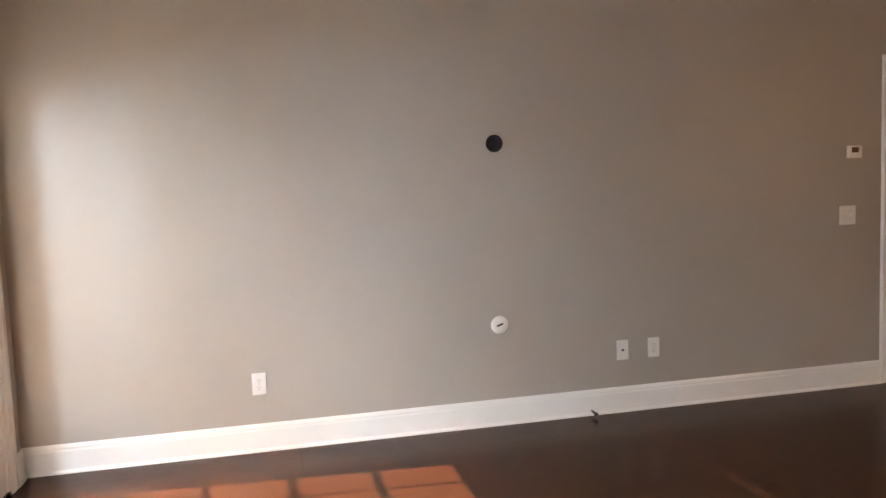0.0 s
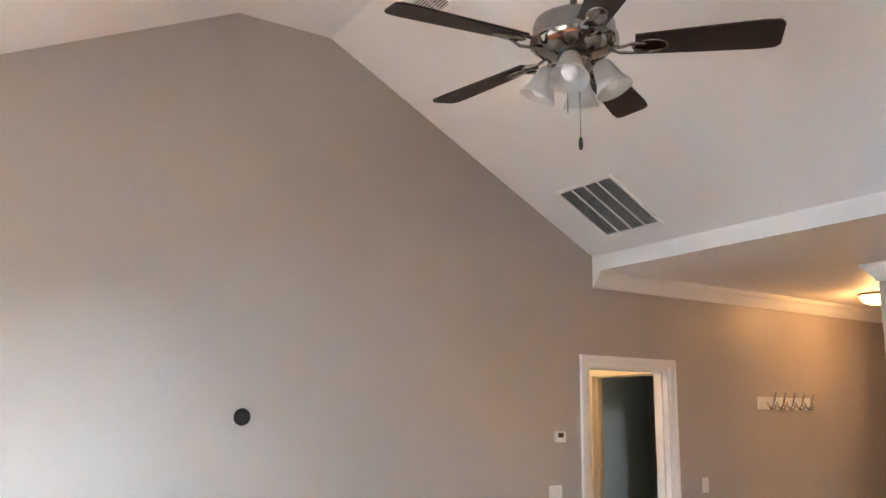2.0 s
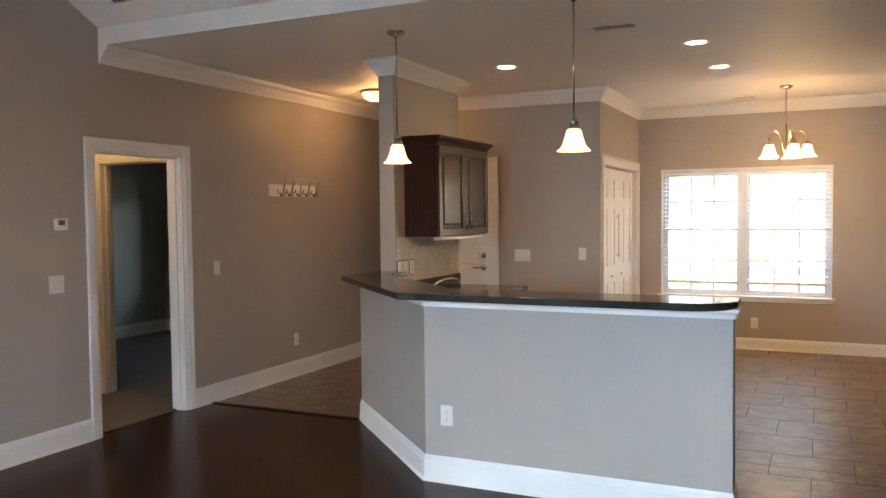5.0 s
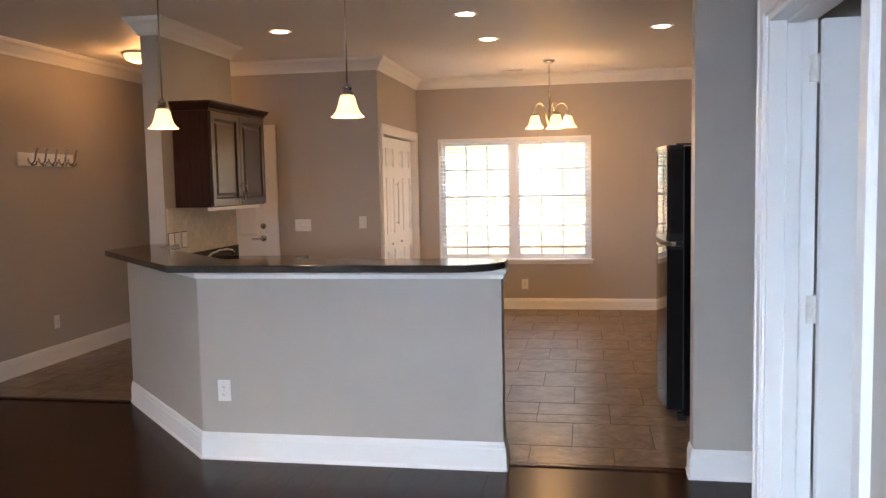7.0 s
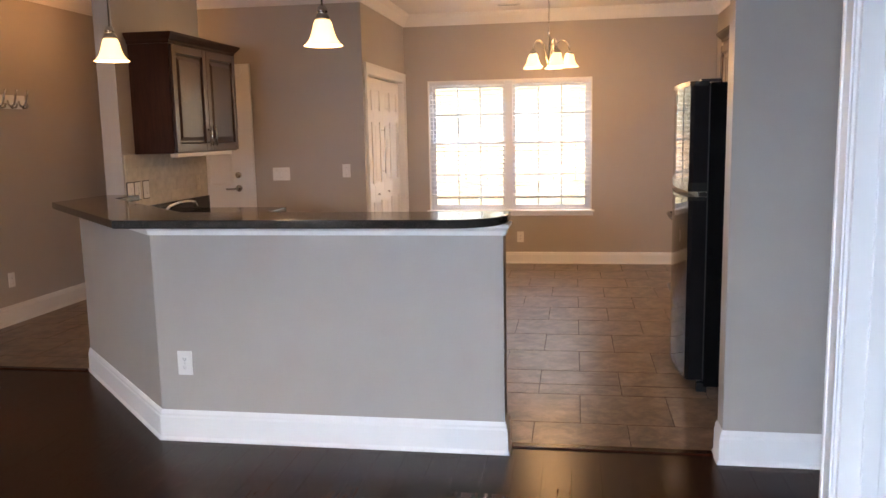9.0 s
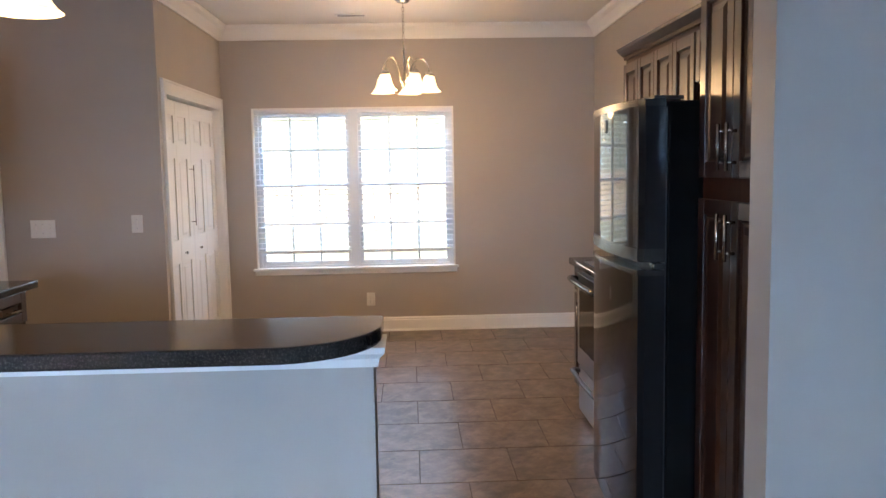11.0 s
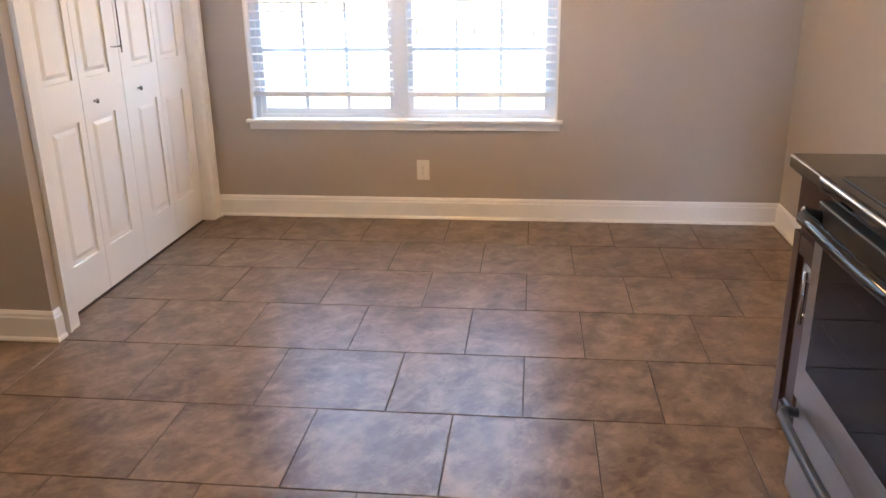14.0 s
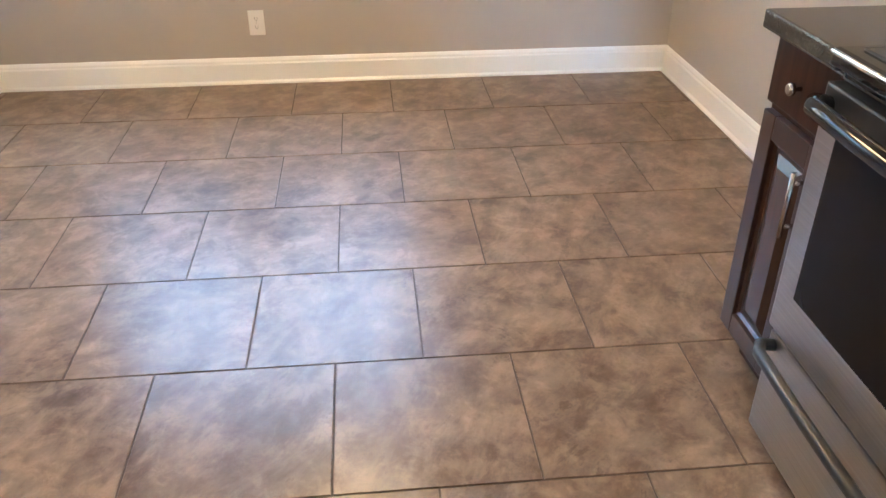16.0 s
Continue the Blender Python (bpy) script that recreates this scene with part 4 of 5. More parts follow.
part("plinth", block(0, (B0, B1, YK, BF - 0.06, 0, 0.10)), M_CHERRY, c)
cabinet_door(c, B0 + 0.008, B1 - 0.008, 0.12, 0.70, BF, 1, (B0 + 0.04, 0.50, 0.65))
dr = part("drawer", block(0.005, (B0 + 0.008, B1 - 0.008, BF, BF + 0.02, 0.72, 0.865)), M_CHERRY, c)
bm = bmesh.new()
lathe(bm, [(0.005, 0), (0.005, 0.015), (0.013, 0.018), (0.014, 0.026), (0.010, 0.030)], 16, (B0 + B1) / 2, BF + 0.02, 0.79, Matrix.Rotation(radians(-90), 3, "X"))
part("knob", bm, M_NICKEL, dr, "brushed nickel knob")
tagged(finish("worktop", block(0.006, (B0 - 0.005, 8.135, YK, -0.255, 0.875, 0.915)), M_GRANITE), "dark speckled worktop beside the range", "worktop")
c = base("base_cabinet", "dark cherry base cabinet between refrigerator and range", "cabinet")
part("body", block(0.002, (6.785, 7.055, YK, BF, 0.10, 0.875)), M_CHERRY, c)
part("plinth", block(0, (6.785, 7.055, YK, BF - 0.06, 0, 0.10)), M_CHERRY, c)
cabinet_door(c, 6.793, 7.047, 0.12, 0.865, BF, 1)
tagged(finish("worktop", block(0.006, (6.78, 7.06, YK, -0.255, 0.875, 0.915)), M_GRANITE), "dark speckled worktop between refrigerator and range", "worktop")

# ---------------- refrigerator ----------------
fr = base("refrigerator", "black top-freezer refrigerator with bowed glossy doors", "refrigerator")
F0, F1, FB, FF = 6.005, 6.765, -0.92, -0.20
part("cabinet", block(0.008, (F0, F1, FB, FF, 0.03, 1.722)), M_BLACK_SIDE, fr, "black textured steel cabinet")


def bowed(bm, z0, z1, y, depth, bow, x0=F0 + 0.004, x1=F1 - 0.004, n=40, r=0.018):
    """A door slab bowed outwards in plan, with rounded upright edges."""
    front = []
    for k in range(n + 1):
        u = k / n
        d = min(u, 1 - u) * (x1 - x0)
        rim = r - math.sqrt(max(0.0, r * r - max(0.0, r - d) ** 2))
        front.append((x0 + (x1 - x0) * u, y + depth + bow * (1 - (2 * u - 1) ** 2) - rim))
    prism(bm, [(x0, y)] + front + [(x1, y)], z0, z1)
    for f in bm.faces:
        f.smooth = True
    for e in bm.edges:
        e.smooth = e.calc_face_angle(0) < 0.35


for nm, z0, z1 in (("freezer_door", 1.135, 1.727), ("fridge_door", 0.07, 1.105)):
    bm = bmesh.new()
    bowed(bm, z0, z1, FF + 0.008, 0.092, 0.028)
    d = part(nm, bm, M_BLACK_GLOSS, fr, "bowed glossy black door")
    bm = bmesh.new()
    if nm == "freezer_door":
        bowed(bm, 1.138, 1.185, FF + 0.010, 0.0935, 0.028, F0 + 0.001, F1 - 0.001)
    else:
        bowed(bm, 1.085, 1.1035, FF + 0.010, 0.0935, 0.028, F0 + 0.001, F1 - 0.001)
    part("grip_trim", bm, M_PEWTER, d, "pewter grey pocket grip")
    if nm == "freezer_door":
        bm = bmesh.new()
        bowed(bm, 1.704, 1.730, FF + 0.012, 0.0915, 0.028, F0 + 0.001, F1 - 0.001)
        part("top_cap", bm, M_PEWTER, d, "pewter grey top cap")
        part("badge", block(0.001, (6.40, 6.43, FF + 0.122, FF + 0.132, 1.625, 1.675)), M_BLACK, d, "small dark badge")
part("hinge_cover", block(0.004, (F0 + 0.012, F0 + 0.10, FF - 0.06, FF + 0.05, 1.7275, 1.742)), M_BLACK, fr, "low black top hinge cover")
part("maker_plate", block(0.0008, (6.15, 6.20, FF + 0.114, FF + 0.1195, 1.650, 1.658)), M_CHROME, fr, "slim silver plate")
part("gasket", block(0, (F0 + 0.01, F1 - 0.01, FF, FF + 0.008, 0.07, 1.70)), M_BLACK, fr)
part("hinge_cover", block(0.003, (F0 - 0.006, F0 + 0.05, FF + 0.008, FF + 0.05, 1.108, 1.130)), M_PEWTER, fr, "dark steel middle hinge")
part("foot", block(0.002, (F0 + 0.005, F0 + 0.05, FF - 0.02, FF + 0.035, 0.0, 0.05)), M_PEWTER, fr, "dark steel foot")
part("foot", block(0.002, (F1 - 0.05, F1 - 0.005, FF - 0.02, FF + 0.035, 0.0, 0.05)), M_PEWTER, fr, "dark steel foot")
part("foot", block(0.002, (F0 + 0.02, F0 + 0.06, FB + 0.02, FB + 0.06, 0.0, 0.03)), M_BLACK, fr)
part("foot", block(0.002, (F1 - 0.06, F1 - 0.02, FB + 0.02, FB + 0.06, 0.0, 0.03)), M_BLACK, fr)
part("toe_grille", block(0.002, (F0 + 0.06, F1 - 0.06, FF - 0.03, FF + 0.01, 0.015, 0.065)), M_BLACK, fr)

# ---------------- range ----------------
rg = base("range", "stainless and black electric coil range", "range")
R0, R1, RF = 7.065, 7.827, -0.29
part("body", block(0.003, (R0, R1, YK + 0.01, RF, 0.02, 0.89)), M_BLACK_SIDE, rg)
for x in (R0 + 0.03, R1 - 0.07):
    part("foot", block(0, (x, x + 0.04, RF - 0.08, RF - 0.04, 0, 0.02)), M_BLACK, rg)
    part("foot", block(0, (x, x + 0.04, YK + 0.05, YK + 0.09, 0, 0.02)), M_BLACK, rg)
part("drawer_front", block(0.006, (R0 + 0.004, R1 - 0.004, RF, RF + 0.035, 0.03, 0.300)), M_STEEL, rg, "brushed stainless drawer front")
od = part("oven_door", block(0.006, (R0 + 0.004, R1 - 0.004, RF, RF + 0.045, 0.315, 0.855)), M_STEEL, rg, "brushed stainless oven door")
part("oven_window", block(0.003, (R0 + 0.075, R1 - 0.075, RF + 0.043, RF + 0.049, 0.425, 0.782)), M_DARKGLASS, od, "dark oven glass")
part("seam", block(0, (R0 + 0.006, R1 - 0.006, RF, RF + 0.030, 0.300, 0.315)), M_BLACK, rg)
part("top_rail", block(0.006, (R0 + 0.004, R1 - 0.004, RF, RF + 0.048, 0.800, 0.862)), M_BLACK, od, "black door cap")


def range_handle(parent, z, y0, mat, r=0.014):
    bm = bmesh.new()
    a, b = R0 + 0.03, R1 - 0.03
    pts = [(a, y0, z - 0.01), (a + 0.005, y0 + 0.035, z), (a + 0.04, y0 + 0.055, z + 0.004)]
    pts += [(a + 0.04 + (b - a - 0.08) * k / 6, y0 + 0.055 + 0.008 * math.sin(math.pi * k / 6), z + 0.004) for k in range(1, 6)]
    pts += [(b - 0.04, y0 + 0.055, z + 0.004), (b - 0.005, y0 + 0.035, z), (b, y0, z - 0.01)]
    tube(bm, pts, r, 12)
    return part("handle", bm, mat, parent, "black tubular handle")


range_handle(od, 0.832, RF + 0.046, M_BLACK_GLOSS, 0.018)
range_handle(rg, 0.282, RF + 0.034, M_BLACK)
part("vent_strip", block(0.002, (R0 + 0.006, R1 - 0.006, RF - 0.01, RF + 0.02, 0.864, 0.889)), M_BLACK, rg)
part("vent_rib", block(0.001, (R0 + 0.02, R1 - 0.02, RF + 0.02, RF + 0.026, 0.872, 0.880)), M_BLACK_GLOSS, rg)
bm = block(0.010, (R0 - 0.004, R1 + 0.004, YK + 0.01, RF + 0.05, 0.89, 0.925))
part("cooktop", bm, M_BLACK_GLOSS, rg, "glossy black enamel cooktop")
# chrome strip stands in for window glare on the black cooktop edge
part("edge_gleam", block(0.006, (R0 - 0.002, R1 + 0.002, RF + 0.046, RF + 0.054, 0.912, 0.922)), M_CHROME, rg, "thin chrome strip for the gleam on the cooktop edge")
part("well_rim", block(0.004, (R0 + 0.03, R1 - 0.03, YK + 0.10, RF + 0.01, 0.925, 0.929)), M_BLACK, rg)
part("backguard", block(0.006, (R0, R1, YK + 0.005, YK + 0.07, 0.925, 1.06)), M_BLACK_GLOSS, rg, "black control backguard")
for cx, cy, r in ((R0 + 0.20, -0.43, 0.10), (R1 - 0.20, -0.43, 0.078), (R0 + 0.20, -0.70, 0.078), (R1 - 0.20, -0.70, 0.10)):
    bm = bmesh.new()
    lathe(bm, [(r + 0.018, 0.929), (r + 0.022, 0.934), (r + 0.014, 0.934), (r, 0.930)], 28, cx, cy, 0)
    b = part("burner", bm, M_CHROME, rg, "chrome drip bowl")
    bm = bmesh.new()
    pts = []
    turns = 4
    for k in range(turns * 20 + 1):
        a = 2 * math.pi * k / 20
        rr = 0.018 + (r - 0.022) * k / (turns * 20)
        pts.append((cx + rr * math.cos(a), cy + rr * math.sin(a), 0.941))
    tube(bm, pts, 0.0055, 6)
    part("coil", bm, M_BLACK, b, "black coil element")

# ---------------- lamps ----------------
def bell_profile(r, h):
    outer = [(0.36, 0.04), (0.46, 0.16), (0.52, 0.36), (0.60, 0.58), (0.72, 0.78), (0.87, 0.92), (1.0, 1.0)]
    return [(0.016, 0), (0.024, -0.003)] + [(r * a, -h * b) for a, b in outer] + [(r * a - 0.004, -h * b + 0.001) for a, b in reversed(outer)] + [(0.012, -0.012)]


def pendant(x, y):
    ob = base("pendant_lamp", "brushed nickel pendant with lit opal bell shade", "pendant lamp", "pendants over the bar")
    bm = bmesh.new()
    lathe(bm, [(0.062, 0), (0.062, -0.008), (0.05, -0.022), (0.02, -0.032), (0.012, -0.045), (0.003, -0.046)], 28, 0, 0, ZC)
    part("canopy", bm, M_NICKEL, ob)
    bm = bmesh.new()
    tube(bm, [(0, 0, 2.08), (0, 0, ZC - 0.03)], 0.0045, 8)
    part("stem", bm, M_NICKEL, ob)
    bm = bmesh.new()
    lathe(bm, [(0.006, 2.09), (0.018, 2.08), (0.026, 2.065), (0.026, 2.053), (0.020, 2.048), (0.028, 2.041), (0.034, 2.03), (0.034, 2.02), (0.02, 2.017)], 24)
    part("socket_cup", bm, M_NICKEL, ob)
    bm = bmesh.new()
    lathe(bm, bell_profile(0.094, 0.125), 40, 0, 0, 2.025)
    part("shade", bm, M_SHADE, ob, "lit opal glass bell shade")
    ob.location = (x, y, 0)
    return ob


pendant(5.565, 3.0)
pendant(5.205, 1.695)
point_light("pendant_bulb", 5.565, 3.0, 1.87, 1.2)
point_light("pendant_bulb", 5.205, 1.695, 1.87, 1.2)

# chandelier
ch = base("chandelier", "brushed nickel chandelier with five lit opal shades", "chandelier")
HX, HY = 9.36, 0.765
bm = bmesh.new()
lathe(bm, [(0.062, ZC), (0.062, ZC - 0.008), (0.04, ZC - 0.026), (0.01, ZC - 0.034)], 28)
part("canopy", bm, M_NICKEL, ch)
bm = bmesh.new()
n = 13
for k in range(n):
    z = ZC - 0.035 - k * 0.026
    a = math.pi / 2 * (k % 2)
    ring = [(0.009 * math.cos(2 * math.pi * j / 10) * math.cos(a), 0.009 * math.cos(2 * math.pi * j / 10) * math.sin(a), z - 0.014 + 0.019 * math.sin(2 * math.pi * j / 10)) for j in range(11)]
    tube(bm, ring, 0.0022, 5)
part("chain", bm, M_NICKEL, ch)
bm = bmesh.new()
lathe(bm, [(0.004, 2.405), (0.010, 2.40), (0.014, 2.385), (0.008, 2.37), (0.008, 2.20), (0.012, 2.17), (0.026, 2.15), (0.026, 2.12), (0.012, 2.10), (0.014, 2.085), (0.004, 2.07)], 20)
part("column", bm, M_NICKEL, ch)
for k in range(5):
    a = 2 * math.pi * k / 5 + radians(60)
    cs, sn = math.cos(a), math.sin(a)
    prof = [(0.020, 2.135), (0.034, 2.16), (0.045, 2.22), (0.07, 2.29), (0.11, 2.325), (0.15, 2.32), (0.18, 2.285), (0.192, 2.24), (0.192, 2.20)]
    bm = bmesh.new()
    tube(bm, [(r * cs, r * sn, z) for r, z in prof], 0.006, 8)
    arm = part("arm", bm, M_NICKEL, ch)
    bm = bmesh.new()
    lathe(bm, [(0.014, 2.225), (0.026, 2.222), (0.036, 2.205), (0.036, 2.192), (0.014, 2.188)], 16, 0.192 * cs, 0.192 * sn, 0)
    part("socket_cup", bm, M_NICKEL, arm)
    bm = bmesh.new()
    lathe(bm, bell_profile(0.092, 0.125), 28, 0.192 * cs, 0.192 * sn, 2.198, None, 0.03)
    part("shade", bm, M_SHADE, arm, "lit opal glass shade")
ch.location = (HX, HY, 0)
point_light("chandelier_bulbs", HX, HY, 2.03, 6.5, size=0.18)

# recessed lights
for x, y in ((7.137, 2.813), (6.866, 1.268), (7.96, 1.227), (7.77, -0.217)):
    ob = base("recessed_light", "lit round recessed ceiling light", "ceiling light", "recessed lights")
    bm = bmesh.new()
    lathe(bm, [(0.092, ZC), (0.094, ZC - 0.004), (0.080, ZC - 0.007), (0.070, ZC - 0.004), (0.068, ZC)], 32)
    part("ring", bm, M_TRIM, ob)
    bm = bmesh.new()
    lathe(bm, [(0.067, ZC - 0.001), (0.05, ZC - 0.0035), (0.01, ZC - 0.0045)], 32)
    part("lens", bm, M_CANLENS, ob, "lit warm lens")
    ob.location = (x, y, 0)
    spot_light("recessed_bulb", x, y, ZC - 0.03, 2.8)

# hall flush light
hl = base("flush_ceiling_light", "lit opal flush ceiling light with nickel rim", "ceiling light")
bm = bmesh.new()
lathe(bm, [(0.14, ZC), (0.145, ZC - 0.012), (0.135, ZC - 0.022), (0.12, ZC - 0.018)], 32)
part("rim", bm, M_NICKEL, hl)
bm = bmesh.new()
lathe(bm, [(0.125, ZC - 0.018), (0.125, ZC - 0.03), (0.105, ZC - 0.07), (0.06, ZC - 0.095), (0.01, ZC - 0.102)], 32)
part("bowl", bm, M_SHADE, hl, "lit opal glass bowl")
hl.location = (7.72, 4.40, 0)
point_light("hall_bulb", 7.72, 4.40, ZC - 0.17, 1.3, (1.0, 0.52, 0.22))

# vestibule ceiling light
vl = base("flush_ceiling_light", "lit opal flush light in the vestibule", "ceiling light")
bm = bmesh.new()
lathe(bm, [(0.12, 2.5), (0.125, 2.488), (0.115, 2.478), (0.10, 2.482)], 28)
part("rim", bm, M_NICKEL, vl)
bm = bmesh.new()
lathe(bm, [(0.105, 2.482), (0.10, 2.46), (0.07, 2.42), (0.01, 2.40)], 28)
part("bowl", bm, M_SHADE, vl, "lit opal glass bowl")
vl.location = (5.2, 5.9, 0)
point_light("vestibule_bulb", 5.2, 5.9, 2.33, 1.6)

# ---------------- ceiling fan ----------------
fan = base("ceiling_fan", "brushed nickel ceiling fan with five dark blades", "ceiling fan")
bm = bmesh.new()
lathe(bm, [(0.075, (ZR + 0.085)), (0.075, (ZR + 0.085) - 0.02), (0.055, (ZR + 0.085) - 0.06), (0.02, (ZR + 0.085) - 0.085)], 28)
part("canopy", bm, M_FANMETAL, fan)
bm = bmesh.new()
tube(bm, [(0, 0, 3.10), (0, 0, (ZR + 0.085) - 0.08)], 0.013, 12)
part("downrod", bm, M_FANMETAL, fan)
bm = bmesh.new()
lathe(bm, [(0.02, 3.125), (0.035, 3.115), (0.045, 3.09), (0.11, 3.08), (0.135, 3.065), (0.14, 3.05), (0.14, 3.015), (0.15, 3.005), (0.15, 2.985), (0.12, 2.962), (0.075, 2.95), (0.05, 2.94), (0.02, 2.94)], 36)
part("motor_housing", bm, M_FANMETAL, fan)
for k in range(5):
    a = radians(72 * k + 28)
    R = Matrix.Rotation(a, 3, "Z")
    bm = bmesh.new()
    for s in (-1, 1):
        tube(bm, [R @ Vector(p) for p in ((0.10, 0.012 * s, 2.97), (0.15, 0.02 * s, 2.955), (0.19, 0.035 * s, 2.958), (0.235, 0.02 * s, 2.966))], 0.006, 6)
    br = part("blade_iron", bm, M_FANMETAL, fan)
    bm = bmesh.new()
    lathe(bm, [(0.004, -0.004), (0.030, -0.003), (0.036, 0.0), (0.030, 0.003), (0.004, 0.005)], 20, m=Matrix.Diagonal((1.7, 1.0, 1.0)))
    bmesh.ops.transform(bm, matrix=R.to_4x4() @ pose(0.25, 0, 2.962, -13), verts=bm.verts[:])
    part("blade_plate", bm, M_FANMETAL, br, "oval polished blade bracket")
    bm = bmesh.new()
    tw = Matrix.Rotation(radians(-13), 3, "X")
    out = [(0.20, 0.048), (0.40, 0.060), (0.60, 0.070), (0.65, 0.066), (0.665, 0.05)]
    ring = [(x, y) for x, y in out] + [(x, -y) for x, y in reversed(out)]
    top = [bm.verts.new(R @ (tw @ Vector((x, y, 0.004)) + Vector((0, 0, 2.972)))) for x, y in ring]
    bot = [bm.verts.new(R @ (tw @ Vector((x, y, -0.004)) + Vector((0, 0, 2.972)))) for x, y in ring]
    fs = [bm.faces.new(top), bm.faces.new(list(reversed(bot)))] + [bm.faces.new((top[i], bot[i], bot[(i + 1) % len(ring)], top[(i + 1) % len(ring)])) for i in range(len(ring))]
    bmesh.ops.recalc_face_normals(bm, faces=fs)
    part("blade", bm, M_BLADE, fan, "dark espresso wood blade")
bm = bmesh.new()
lathe(bm, [(0.05, 2.945), (0.06, 2.935), (0.06, 2.90), (0.045, 2.885), (0.03, 2.875), (0.012, 2.865)], 28)
lk = part("light_fitter", bm, M_FANMETAL, fan)
for k in range(4):
    a = radians(90 * k + 40)
    R = Matrix.Rotation(a, 3, "Z")
    bm = bmesh.new()
    tube(bm, [R @ Vector(p) for p in ((0.045, 0, 2.915), (0.075, 0, 2.915), (0.09, 0, 2.90))], 0.010, 8)
    arm = part("lamp_arm", bm, M_FANMETAL, fan)
    tilt = R @ Matrix.Rotation(radians(-24), 3, "Y")
    o = R @ Vector((0.085, 0, 2.91))
    bm = bmesh.new()
    lathe(bm, [(0.022, 0), (0.032, -0.01), (0.04, -0.04), (0.048, -0.075), (0.066, -0.110), (0.063, -0.110), (0.045, -0.075), (0.036, -0.04), (0.02, -0.012)], 24, o.x, o.y, o.z, tilt)
    part("shade", bm, M_FROST, arm, "unlit frosted glass shade")
    bm = bmesh.new()
    lathe(bm, [(0.012, -0.02), (0.014, -0.04), (0.024, -0.065), (0.027, -0.08), (0.02, -0.097), (0.005, -0.103)], 16, o.x, o.y, o.z, tilt)
    part("bulb", bm, M_BULB, arm, "unlit frosted bulb")
bm = bmesh.new()
tube(bm, [(0.02, 0.0, 2.87), (0.02, 0, 2.66)], 0.0016, 5)
tube(bm, [(-0.025, 0.01, 2.88), (-0.025, 0.01, 2.74)], 0.0016, 5)
pc = part("pull_chain", bm, M_FANMETAL, fan)
bm = bmesh.new()
lathe(bm, [(0.002, 2.665), (0.007, 2.655), (0.008, 2.63), (0.004, 2.618)], 12, 0.02, 0, 0)
part("fob", bm, M_BLACK, pc, "small dark pull fob")
fan.location = (2.415, 2.335, -0.085)


# ---------------- vents ----------------
def slope_pose(x, y):
    """A pose on the kitchen-side slope of the vault: local x up the slope, local z out of the ceiling."""
    ang = math.degrees(math.atan2(ZR - ZE, XH - XR1))
    z = ZE + (XH - x) * (ZR - ZE) / (XH - XR1)
    return pose(x, y, z, 0, 0, 180) @ pose(0, 0, 0, 0, -ang, 0) @ pose(0, 0, 0, 180, 0, 0)


def grille(name, w, h, bars, slats, label, tilt=35, frame_w=0.025, mat=None, deep=0.001):
    """A return air grille: local x along the bars, local y across, facing +z."""
    mat = mat or M_TRIM
    ob = base(name, label, "vent")
    part("frame", block(0.003, (-w / 2, w / 2, -h / 2, -h / 2 + frame_w, 0, 0.010), (-w / 2, w / 2, h / 2 - frame_w, h / 2, 0, 0.010), (-w / 2, -w / 2 + frame_w, -h / 2 + frame_w, h / 2 - frame_w, 0, 0.010), (w / 2 - frame_w, w / 2, -h / 2 + frame_w, h / 2 - frame_w, 0, 0.010)), mat, ob)
    # dark plate stands in for the shade inside the duct
    part("backing", block(0, (-w / 2 + frame_w, w / 2 - frame_w, -h / 2 + frame_w, h / 2 - frame_w, 0.0005, deep)), M_VENTDARK, ob)
    iw, ih = w - 2 * frame_w, h - 2 * frame_w
    for k in range(1, bars):
        y = -ih / 2 + ih * k / bars
        part("divider", block(0, (-iw / 2, iw / 2, y - 0.005, y + 0.005, 0.001, 0.0105)), mat, ob)
    for k in range(slats):
        x = -iw / 2 + iw * (k + 0.5) / slats
        bm = bmesh.new()
        c, s = 0.006 * math.cos(radians(tilt)), 0.006 * math.sin(radians(tilt))
        prism(bm, [(x - c, 0.0045 - s), (x + c, 0.0045 + s), (x + c, 0.0055 + s), (x - c, 0.0055 - s)], -ih / 2, ih / 2, "y")
        part("slat", bm, mat, ob)
    return ob


v = grille("return_air_vent", 0.56, 0.56, 4, 40, "white return air grille on the sloped ceiling", 62)
v.matrix_world = slope_pose(4.578, 4.445)
v = grille("supply_vent", 0.19, 0.27, 2, 9, "small white supply vent on the sloped ceiling")
v.matrix_world = slope_pose(2.90, 4.10)
v = grille("supply_vent", 0.30, 0.13, 2, 5, "white supply vent in the flat ceiling", 90, 0.02, None, 0.009)
v.matrix_world = pose(6.085, 1.676, ZC, 180, 0, 90)
v = grille("supply_vent", 0.26, 0.10, 2, 5, "white supply vent near the window", 90, 0.02, None, 0.009)
v.matrix_world = pose(9.97, 1.197, ZC, 180, 0, 90)

# ---------------- wall things ----------------
FN = lambda x, z: pose(x, YN, z)
bm = bmesh.new()
lathe(bm, [(0.050, 0), (0.050, 0.003), (0.044, 0.004), (0.043, 0.001), (0.01, 0.0005)], 32, 0, 0, 0, Matrix.Rotation(radians(90), 3, "X"))
ob = tagged(finish("cable_hole", bm, M_HOLE), "round black cable pass-through in the wall", "wall hole")
ob.matrix_world = FN(2.249, 1.634)
cp = base("cable_grommet", "round white cable grommet plate on the wall", "grommet")
bm = bmesh.new()
